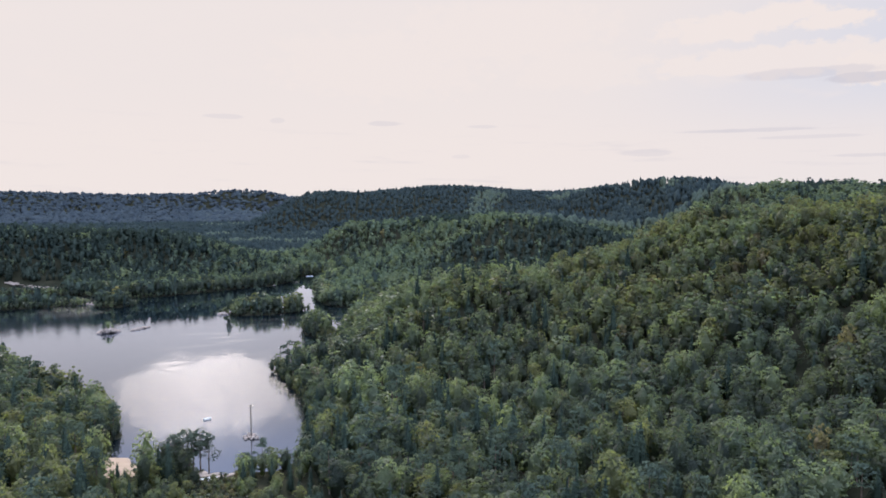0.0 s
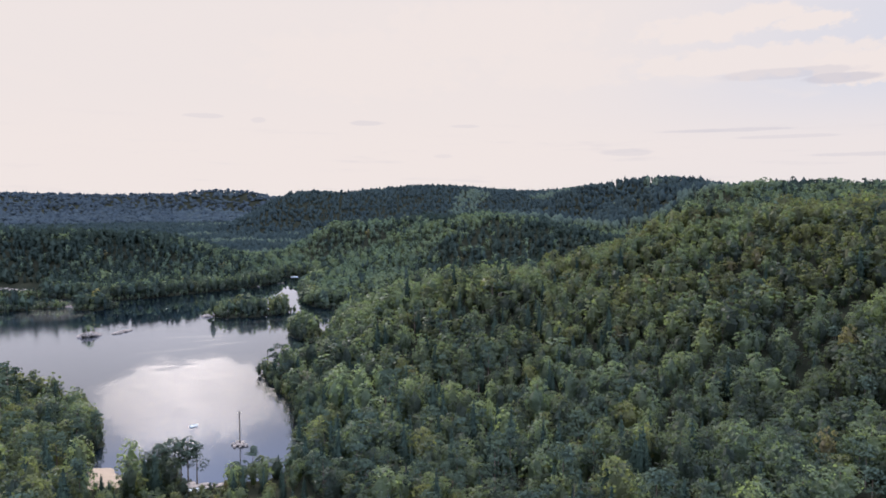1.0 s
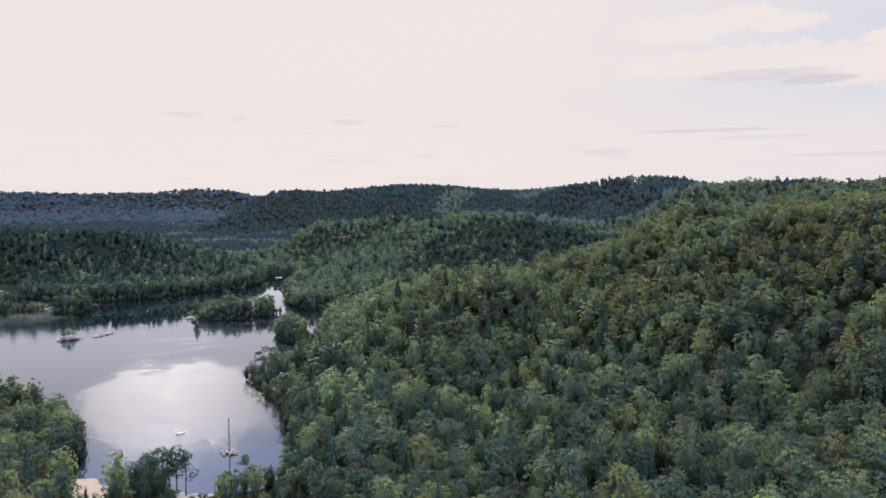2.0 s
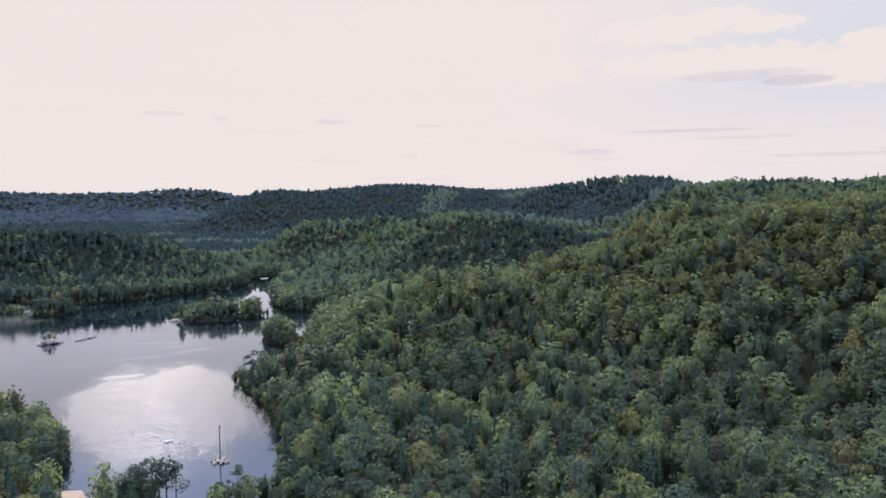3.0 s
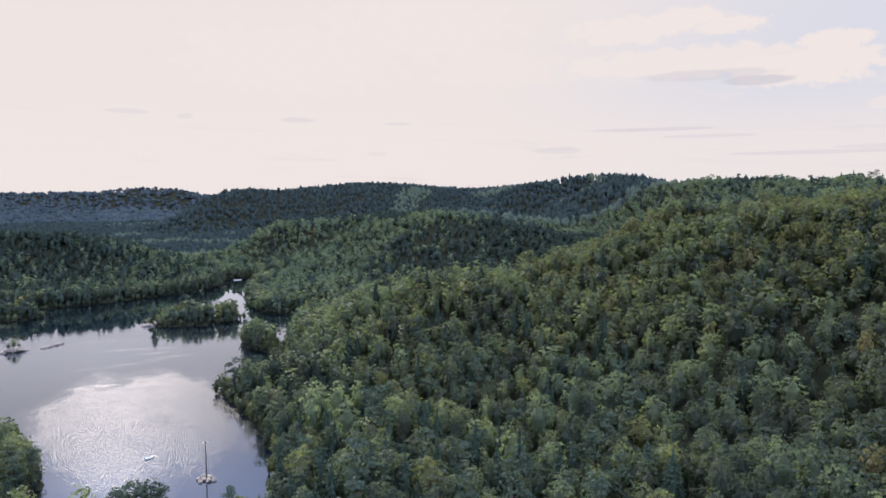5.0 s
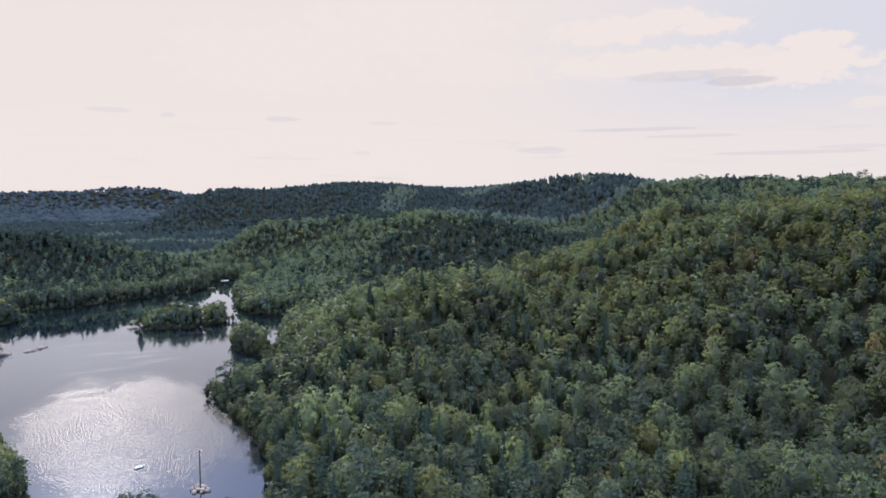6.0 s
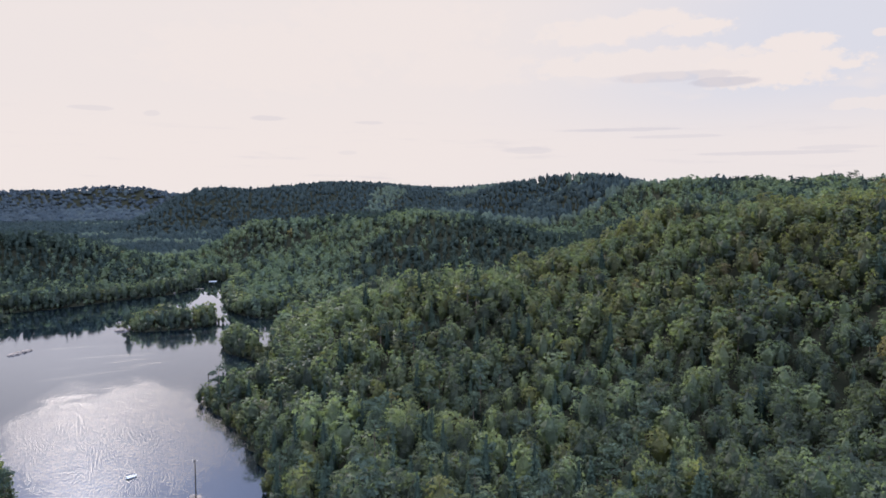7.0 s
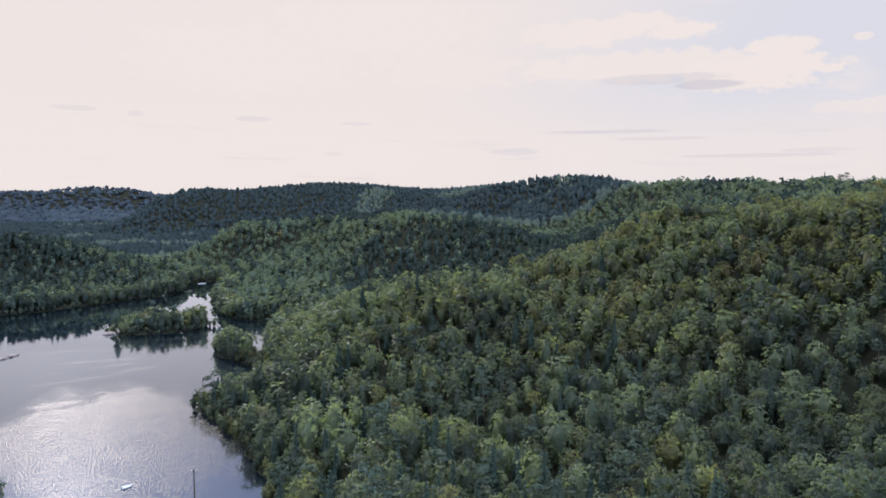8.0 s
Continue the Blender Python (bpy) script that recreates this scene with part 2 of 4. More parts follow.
HAZED_HORIZON_LEAF = [HORIZON_TREES, HORIZON_TREES, HORIZON_DARK, HORIZON_TREES, HORIZON_TREES, HORIZON_DARK, HORIZON_DARK]
BARK = solid("bark", (0.09, 0.065, 0.05), (0.16, 0.13, 0.11), 2.0, 0.9, 0.5)
PALE_BARK = solid("birch_bark", (0.42, 0.40, 0.37), (0.20, 0.18, 0.17), 2.0, 0.8, 0.3)
EARTH = solid("forest_floor", (0.017, 0.019, 0.013), (0.028, 0.028, 0.019), 0.6, 0.95, 0.5)
SAND = solid("sand", (0.27, 0.21, 0.16), (0.22, 0.17, 0.13), 1.0, 0.95, 0.2)
ROCK = solid("granite", (0.30, 0.25, 0.22), (0.15, 0.13, 0.115), 1.4, 0.85, 0.6)
WATER = water()
WHITE_PAINT = solid("white_paint", (0.78, 0.77, 0.74), (0.62, 0.61, 0.58), 2.0, 0.45, 0.05)
DARK_WOOD = solid("tarred_wood", (0.030, 0.026, 0.024), (0.055, 0.047, 0.042), 2.0, 0.8, 0.3)
GREY_WOOD = solid("weathered_wood", (0.26, 0.24, 0.22), (0.17, 0.155, 0.14), 3.0, 0.85, 0.3)
WIRE = solid("cable", (0.10, 0.10, 0.10), (0.15, 0.15, 0.15), 2.0, 0.8)
REED = foliage("reeds", (0.030, 0.036, 0.022), (0.036, 0.040, 0.024), 0.1)

# ---- the lie of the land ----
LAKE = [
    (-17, 207), (-7, 198), (3, 190), (14, 183), (26, 181), (34, 187), (39, 201), (41, 216),
    (42, 237), (41, 254), (40, 271), (38, 287), (39, 298), (46, 304), (57, 309), (66, 322),
    (70, 342), (66, 356), (61, 366), (60, 376), (65, 388), (71, 384), (74, 366), (76, 352), (80, 352), (83, 366),
    (89, 390), (97, 412), (104, 428), (112, 440), (134, 446), (126, 458), (106, 456), (95, 453), (87, 470),
    (86, 492), (90, 520), (95, 550), (101, 575), (114, 606), (116, 645), (92, 645), (85, 604), (62, 580), (27, 566),
    (-13, 546), (-46, 540), (-70, 562), (-105, 588), (-150, 592), (-300, 580), (-300, 470), (-125, 415),
    (-80, 360), (-50, 296), (-31, 272), (-19, 252), (-16, 224),
]
ISLANDS = [(48, 450, 25, 13), (-46, 507, 13, 9), (-128, 518, 58, 8)]   # x, y, half length, half width
HILLS = [   # x, y, height, two spreads, turn
    # the near slope and its crest
    (236, 197, 35.8, 43, 121, -1), (129, 287, 24.9, 36, 77, 22), (353, 218, 57.0, 71, 138, -27), (203, 274, 17.1, 27, 57, 60),
    # the ridges behind it
    (556, 343, 69.4, 97, 214, -5), (673, 897, 83.5, 155, 48, -22), (745, 646, 73.1, 150, 141, 1),
    # the hill beyond the channel
    (294, 628, 50.6, 65, 111, 17), (180, 772, 31.8, 56, 29, -27), (392, 755, 41.7, 81, 55, -16), (556, 763, 33.2, 29, 136, -3),
    # the steep bank over the lake
    (-73, 697, 35.3, 85, 31, 1), (-236, 707, 33.0, 98, 52, 16), (23, 649, 22.6, 46, 29, 0),
    # the dark ridge in the distance
    (217, 1499, 68.1, 55, 122, -37), (476, 1647, 79.8, 189, 124, -3), (796, 1807, 74.9, 252, 176, -13), (975, 1446, 80.5, 155, 199, 121),
    # the horizon
    (-909, 3329, 81.9, 875, 217, 14), (195, 3092, 63.7, 267, 65, -39), (534, 3342, 46.3, 425, 281, 10), (-39, 1622, -16.7, 669, 723, 5),
    # behind the flight
    (103, -21, 23.9, 186, 64, 14), (-128, 160, 19.9, 72, 111, 16),
]


def shore(x, y):
    """Metres from the waterline: above 0 on land, below 0 on the lake."""
    x, y = np.asarray(x, float), np.asarray(y, float)
    d, inside = np.full(x.shape, 1e9), np.zeros(x.shape, bool)
    for (ax, ay), (bx, by) in zip(LAKE, LAKE[1:] + LAKE[:1]):
        ex, ey = bx - ax, by - ay
        s = np.clip(((x - ax) * ex + (y - ay) * ey) / (ex * ex + ey * ey), 0, 1)
        d = np.minimum(d, np.hypot(x - ax - s * ex, y - ay - s * ey))
        inside ^= ((ay > y) != (by > y)) & (x < ax + (y - ay) * ex / (ey if ey else 1e-9))
    d = np.where(inside, -d, d)
    for cx, cy, rx, ry in ISLANDS:
        d = np.maximum(d, (1 - np.hypot((x - cx) / rx, (y - cy) / ry)) * min(rx, ry))
    wobble = 0.9 * np.sin(x * 0.41 + 1.3 * np.sin(y * 0.23)) + 0.7 * np.sin(y * 0.53 + 1.7 * np.sin(x * 0.31))
    return d + wobble * np.clip(d + 40, 0, 1)


def ease(t):
    t = np.clip(t, 0, 1)
    return t * t * (3 - 2 * t)


def height(x, y):
    """The ground's height over the lake."""
    x, y = np.asarray(x, float), np.asarray(y, float)
    d = shore(x, y)
    z = np.zeros(x.shape)
    for cx, cy, h, sx, sy, turn in HILLS:
        c, s = math.cos(radians(turn)), math.sin(radians(turn))
        u, v = (x - cx) * c + (y - cy) * s, (y - cy) * c - (x - cx) * s
        z += h * np.exp(-0.5 * ((u / sx) ** 2 + (v / sy) ** 2))
    far = np.hypot(x, y)
    rough = np.sin(x * 0.051 + np.sin(y * 0.037)) * np.sin(y * 0.043 + np.sin(x * 0.029)) * 1.6
    rough += np.sin(x * 0.013 + 2 * np.sin(y * 0.0071)) * np.sin(y * 0.0117 + 1.0) * ease((far - 900) / 900) * 4.0
    land = np.clip(d * 0.3, 0, 1.6) + (z + rough + 1.2) * ease(d / 35)
    return np.where(d > 0, np.maximum(land, 0.02 + 0.05 * np.clip(d, 0, 10)), np.maximum(d * 0.35, -5.0))


def crown_way(shape):
    """The outward way at each point of a crown standing on the origin."""
    way = (shape - (0, 0, 0.45 * shape[:, 2].max())) * (1, 1, 0.6)
    return way / np.maximum(np.linalg.norm(way, axis=-1, keepdims=True), 1e-6)


def shade_crown(me, ways):
    """Keeps the crown's outward ways on a mesh, for its leaves to shade by."""
    me.attributes.new("crown", "FLOAT_VECTOR", "POINT").data.foreach_set("vector", np.ascontiguousarray(ways, np.float32).ravel())
    return me


def mesh_of(name, verts, faces, materials, index=None, smooth=False):
    """A mesh from an array of vertices and one of faces, all with the same number of corners."""
    me = bpy.data.meshes.new(name)
    k = faces.shape[1]
    me.vertices.add(len(verts))
    me.vertices.foreach_set("co", np.ascontiguousarray(verts, np.float32).ravel())
    me.loops.add(faces.size)
    me.loops.foreach_set("vertex_index", np.ascontiguousarray(faces, np.int32).ravel())
    me.polygons.add(len(faces))
    me.polygons.foreach_set("loop_start", np.arange(0, faces.size, k, dtype=np.int32))
    for m in materials:
        me.materials.append(m)
    if index is not None:
        me.polygons.foreach_set("material_index", np.ascontiguousarray(index, np.int32))
    me.polygons.foreach_set("use_smooth", np.full(len(faces), smooth))
    me.update(calc_edges=True)
    return me


def axis(knots):
    """Grid lines from knots of (start, step)."""
    lines = []
    for (a, step), (b, _) in zip(knots, knots[1:]):
        lines += list(np.arange(a, b - 0.25 * step, step))
    return np.array(lines + [knots[-1][0]])


def build_ground():
    xs = axis([(-7000, 700), (-3500, 140), (-1400, 40), (-320, 8), (-60, 3.0), (160, 5), (340, 12), (900, 40), (2000, 150), (4000, 600), (7000, 1)])
    ys = axis([(-3000, 300), (-600, 60), (0, 12), (120, 4), (170, 2.5), (480, 5), (700, 12), (1000, 30), (1900, 60), (3700, 300), (7000, 1)])
    gx, gy = np.meshgrid(xs, ys)
    verts = np.stack([gx, gy, height(gx, gy)], -1).reshape(-1, 3)
    i = np.arange(len(xs) * len(ys)).reshape(len(ys), len(xs))
    faces = np.stack([i[:-1, :-1], i[:-1, 1:], i[1:, 1:], i[1:, :-1]], -1).reshape(-1, 4)
    tagged(new("ground", mesh_of("ground", verts, faces, [EARTH], smooth=True)),
           "hilly forest floor of dark moss and needles", "ground", kind="structure")
    c = np.array([(-330, 150, 0), (170, 150, 0), (170, 680, 0), (-330, 680, 0)], float)
    tagged(new("water", mesh_of("water", c, np.array([[0, 1, 2, 3]]), [WATER])),
           "blue-grey forest lake, ruffled by a breeze and glittering", "lake", kind="structure")


build_ground()


# ---- trees ----
def unit(v):
    return v / np.maximum(np.linalg.norm(v, axis=-1, keepdims=True), 1e-9)


def sprays(centres, normals, size, rng):
    """One ragged, kite-shaped spray of leaves at each centre."""
    n = len(centres)
    normals = unit(normals)
    side = unit(np.cross(normals, unit(rng.normal(size=(n, 3)))))
    other = np.cross(normals, side)
    s = (size * rng.uniform(0.6, 1.3, n))[:, None]
    waist = rng.uniform(-0.5, 0.2, (n, 1))
    corners = []
    for a, b in ((-1.5, 0.0), (waist, -0.85), (1.5, 0.0), (waist + 0.4, 0.85)):
        ja, jb = a + rng.uniform(-0.25, 0.25, (n, 1)), b + rng.uniform(-0.25, 0.25, (n, 1))
        corners.append(centres + s * (ja * side + jb * other) + normals * s * rng.uniform(-0.4, 0.4, (n, 1)))
    return np.stack(corners, 1).reshape(-1, 3)


def core(rings, sides, rng):
    """The dense inside of a crown: a closed, uneven drum through rings of (height, radius), as loose quads."""
    turn = np.arange(sides) / sides * 2 * np.pi
    loops = [np.stack([np.cos(turn) * r, np.sin(turn) * r, np.full(sides, z)], -1) * rng.uniform(0.7, 1.25, (sides, 1)) ** (1, 1, 0.2) for z, r in rings]
    quads = []
    for a, b in zip(loops, loops[1:]):
        for j in range(sides):
            k = (j + 1) % sides
            quads += [a[j], a[k], b[k], b[j]]
    return np.array(quads)


def broadleaf(rng, n, tall=1.0):
    """The crown of a leafy tree 10 m high: a rounded, uneven dome of clumps with a fringe of fine sprays."""
    if n < 20:
        return core([(0.1, 1.9), (5.6, 2.3), (9.0, 0.3)], 4, rng)
    k = max(8, min(42, n // 7))
    u = (np.arange(k) + 0.5) / k
    lift = 1.0 - 1.7 * u                        # from the top of the dome to its skirt
    turn = np.arange(k) * 2.4 + rng.normal(size=k) * 0.35
    ring = np.sqrt(np.clip(1 - lift ** 2, 0.02, 1)) * rng.uniform(0.6, 1.25, k)
    mid = np.stack([1.95 * ring * np.cos(turn), 1.95 * ring * np.sin(turn), (5.9 + 3.35 * lift * rng.uniform(0.8, 1.15, k)) * tall], -1)
    ball = rng.uniform(0.35, 1.0, k)
    pick = rng.integers(0, k, n)
    away = unit(mid - (0, 0, 4.5))
    way = unit(unit(rng.normal(size=(n, 3))) + 0.85 * away[pick] + (0, 0, 0.1))
    spot = mid[pick] + way * ball[pick][:, None] * rng.uniform(0.75, 1.1, (n, 1))
    inside = core([(0.8, 0.7), (3.4, 1.3), (6.0, 1.3), (7.8, 0.5), (8.2, 0.1)], 5, rng)
    return np.concatenate([inside, sprays(spot, way + rng.normal(size=(n, 3)) * 0.35, min(3.5 / math.sqrt(n), 0.75) + 0.03, rng)])


def spruce(rng, n, tall=1.0):
    """The crown of a spruce 12 m high: tiers of drooping boughs on a narrow cone."""
    u = 1 - np.sqrt(rng.uniform(0, 1, n))
    tier = np.floor(u * 13) / 13 + rng.uniform(0, 0.045, n)
    z = 1.2 + 10.9 * tier
    bough = np.floor(rng.uniform(0, 7, n)) / 7 * 2 * np.pi + np.floor(u * 13) * 1.1 + rng.normal(size=n) * 0.16
    reach = (2.15 * (1 - tier) + 0.12) * rng.uniform(0.25, 1.0, n) ** 0.6
    spot = np.stack([reach * np.cos(bough), reach * np.sin(bough), (z - 0.30 * reach) * tall], -1)
    way = np.stack([np.cos(bough) * 0.7, np.sin(bough) * 0.7, np.full(n, 0.75)], -1) + rng.normal(size=(n, 3)) * 0.3
    if n < 20:
        return core([(0.1, 1.9), (4.0, 1.5), (11.0, 0.06)], 4, rng)
    inside = core([(1.0 if n > 100 else 0.1, 1.15), (6.0, 0.66), (11.6, 0.05)], 6 if n > 100 else 4, rng)
    return np.concatenate([inside, sprays(spot, way, min(3.0 / math.sqrt(max(n, 1)), 0.8) + 0.06, rng)])


def pine(rng, n, tall=1.0):
    """The crown of a Scots pine 12 m high: flat pads on a bare trunk."""
    k = max(3, min(15, n // 14))
    z = rng.uniform(5.2, 11.6, k)
    turn = rng.uniform(0, 2 * np.pi, k)
    r = rng.uniform(0.3, 1.0, k) * np.interp(z, [5, 8, 11.6], [2.1, 2.3, 0.7])
    mid = np.stack([r * np.cos(turn), r * np.sin(turn), z * tall], -1)
    pick = rng.integers(0, k, n)
    way = unit(rng.normal(size=(n, 3)) + (0, 0, 0.3))
    spot = mid[pick] + way * rng.uniform(0.6, 1.0, (n, 1)) * np.array([1.35, 1.35, 0.62])
    pads = sprays(spot, way + (0, 0, 0.5) + rng.normal(size=(n, 3)) * 0.3, min(2.9 / math.sqrt(max(n, 1)), 0.8) + 0.07, rng)
    return pads if n > 100 else core([(2.5, 0.8), (7.5, 1.8), (10.8, 0.3)], 4, rng) if n < 20 else np.concatenate([core([(2.5, 0.6), (8.0, 1.3), (11.0, 0.3)], 4, rng), pads])


CROWNS = {"broadleaf": broadleaf, "spruce": spruce, "pine": pine}
KINDS = [   # crown, leaves, share, label
    ("broadleaf", 0, "green birch with a loose domed crown"),
    ("broadleaf", 1, "pale green aspen with a rustling crown"),
    ("broadleaf", 2, "dark green alder with a dense crown"),
    ("broadleaf", 3, "olive green oak with a broad crown"),
    ("broadleaf", 4, "broadleaf tree turning yellow-brown"),
    ("spruce", 5, "dark green spruce with drooping boughs"),
    ("pine", 6, "blue-green pine with a bare trunk"),
    ("broadleaf", 8, "bleached grey-tan birch with a withering crown"),
]


def tube(points, radii, sides=6):
    """A tapered tube along points."""
    points = np.asarray(points, float)
    turn = np.arange(sides) / sides * 2 * np.pi
    rings = []
    for i, p in enumerate(points):
        ahead = unit(points[min(i + 1, len(points) - 1)] - points[max(i - 1, 0)])
        a = unit(np.cross(ahead, (0.31, 0.95, 0.05)))
        b = np.cross(ahead, a)
        rings.append(p + radii[i] * (np.cos(turn)[:, None] * a + np.sin(turn)[:, None] * b))
    verts = np.concatenate(rings)
    faces = []
    for i in range(len(points) - 1):
        for j in range(sides):
            k = (j + 1) % sides
            faces.append((i * sides + j, i * sides + k, (i + 1) * sides + k, (i + 1) * sides + j))
    return verts, np.array(faces)


def joined(pieces):
    """Several (verts, faces) as one."""
    verts, faces, start = [], [], 0
    for v, f in pieces:
        verts.append(v)
        faces.append(f + start)
        start += len(v)
    return np.concatenate(verts), np.concatenate(faces)


def trunk_shape(crown, rng, limbs=5):
    top = {"broadleaf": 8.5, "spruce": 12.0, "pine": 11.0}[crown]
    lean = rng.normal(size=2) * 0.25
    stem = [(lean[0] * u * u, lean[1] * u * u, top * u - 0.8 * (1 - u)) for u in (0, 0.25, 0.5, 0.75, 1)]
    pieces = [tube(stem, [0.20, 0.16, 0.13, 0.09, 0.03])]
    if crown != "spruce":
        for i in range(limbs):
            u, a = rng.uniform(0.42, 0.85), rng.uniform(0, 2 * np.pi)
            p = np.array([lean[0] * u * u, lean[1] * u * u, top * u])
            out = np.array([math.cos(a), math.sin(a), 0.55]) * rng.uniform(1.3, 2.1)
            pieces.append(tube([p, p + out * 0.55, p + out + (0, 0, 0.35)], [0.07, 0.05, 0.02], 4))
    return joined(pieces)


def scatter(step, x0, x1, y0, y1, rng, jitter=0.42):
    xs, ys = np.arange(x0, x1, step), np.arange(y0, y1, step)
    gx, gy = np.meshgrid(xs, ys)
    gx = gx + (np.arange(len(ys)) % 2)[:, None] * step * 0.5
    return (gx + rng.uniform(-jitter, jitter, gx.shape) * step).ravel(), (gy + rng.uniform(-jitter, jitter, gy.shape) * step).ravel()


def drift(x, y, scale, phase):
    """A cheap smooth field between 0 and 1 for patches of one species."""
    a = np.sin(x / scale + phase + 1.7 * np.sin(y / scale * 0.7 + phase * 2))
    b = np.sin(y / scale * 1.13 - phase + 1.4 * np.sin(x / scale * 0.8 + phase))
    return 0.5 + 0.25 * (a + b)


def species(x, y, d, rng):
    """Which kind grows where: leafy on the near slope, darker conifers over the lake and on the far hills, partly in
    place of shade.
    """
    n = len(x)
    far = np.hypot(x, y)
    dark_bank = (x < -15) & (y < 320)
    # dark kinds on the bank over the lake stand in for its shaded side
    west = ease((60 - x) / 120) * ease((y - 330) / 120)
    conifer = 0.10 + 0.70 * west + 0.22 * ease((far - 500) / 500) + 0.30 * ease((far - 740) / 160) * ease((x - 20) / 120) + 0.6 * np.exp(-0.5 * (((x - 300) / 190) ** 2 + ((y - 1480) / 240) ** 2)) + 0.25 * np.exp(-0.5 * (((x - 690) / 170) ** 2 + ((y - 900) / 90) ** 2)) + 0.22 * (drift(x, y, 38, 0.4) - 0.5)
    conifer += 0.30 * ease((140 - x) / 60) * ease((250 - y) / 60)
    conifer += 0.06 * dark_bank
    conifer += 0.75 * (np.hypot((x - 46) / 9, (y - 303) / 12) < 1)
    kind = rng.choice([0, 0, 0, 1, 1, 2, 2, 3], n)
    shady = ease((215 - y) / 60) * ease((x - 40) / 60)      # darker alders low on the slope for shade, pale aspens along the crest for sunlight
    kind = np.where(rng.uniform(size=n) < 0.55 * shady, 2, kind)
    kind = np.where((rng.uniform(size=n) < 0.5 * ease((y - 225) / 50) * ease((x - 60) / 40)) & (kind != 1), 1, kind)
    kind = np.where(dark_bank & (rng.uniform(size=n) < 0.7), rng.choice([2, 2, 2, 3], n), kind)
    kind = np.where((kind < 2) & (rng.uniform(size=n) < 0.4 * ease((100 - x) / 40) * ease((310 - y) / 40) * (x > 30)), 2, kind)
    olive = drift(x, y, 55, 2.2) + 0.7 * ease((x - 150) / 80) * ease((420 - y) / 120)
    kind = np.where((olive > 0.85) & (rng.uniform(size=n) < 0.5), 3, kind)
    kind = np.where((drift(x, y, 21, 4.0) > 0.84) & (rng.uniform(size=n) < 0.7), 1, kind)
    kind = np.where(rng.uniform(size=n) < 0.006 + 0.012 * (olive > 0.9), 4, kind)
    conifer = conifer + 0.75 * ease((y - 330) / 40) * ease((625 - y) / 60) * ease((x - 70 - 0.45 * (y - 330)) / 50) * ease((520 - x) / 70)
    chance = rng.uniform(size=n)
    chance = np.where(far > 740, 0.2 * chance + 0.8 * drift(x, y, 40, 3.3), chance)     # far woods change in whole stands
    cone = chance < conifer
    kind = np.where(cone, np.where(rng.uniform(size=n) < 0.62, 5, 6), kind)
    kind = np.where((kind == 5) & (far > 430) & (rng.uniform(size=n) < 0.65), 2, kind)
    small = (d < 4) & (rng.uniform(size=n) < 0.45)
    return np.where(small & (kind < 5), rng.choice([0, 2, 6], n), kind)


def clear(x, y):
    """Open spots without trees: the beach, the rock beside it, and camera sightlines."""
    beach = np.hypot((x + 10.5) / 9.5, (y - 192) / 14.0) < 1
    # strip along the camera's line of sight to the beach
    path = (np.abs(x + 12.5 - (200 - y) * 0.106) < 4.2) & (y < 204) & (y > 158)
    slab = (x > -3) & (x < 17.5) & (y > 160) & (y < 190)
    # opened so that the pole on the point shows to the camera
    pole_gap = np.hypot(x - 40.0, y - 294.0) < 3.6
    rocks = (x > -146) & (x < -92) & (y > 615) & (y < 634)
    return beach | slab | pole_gap | rocks | (path & (y > 183))


def inlet_sightline(x, y):
    """The strip of land over which the camera sees the narrow inlet."""
    return (x < 4 + 0.226 * (y - 20)) & (x > 51) & (y > 300) & (y < 354)


def stature(x, y):
    """Growth kept low so the camera sees the inlet and the bare rock shore."""
    slope = (x > -150) & (x < -88) & (y > 570) & (y < 617)
    return np.where(inlet_sightline(x, y), 0.52, 1.0) * np.where(slope, 0.34, 1.0)


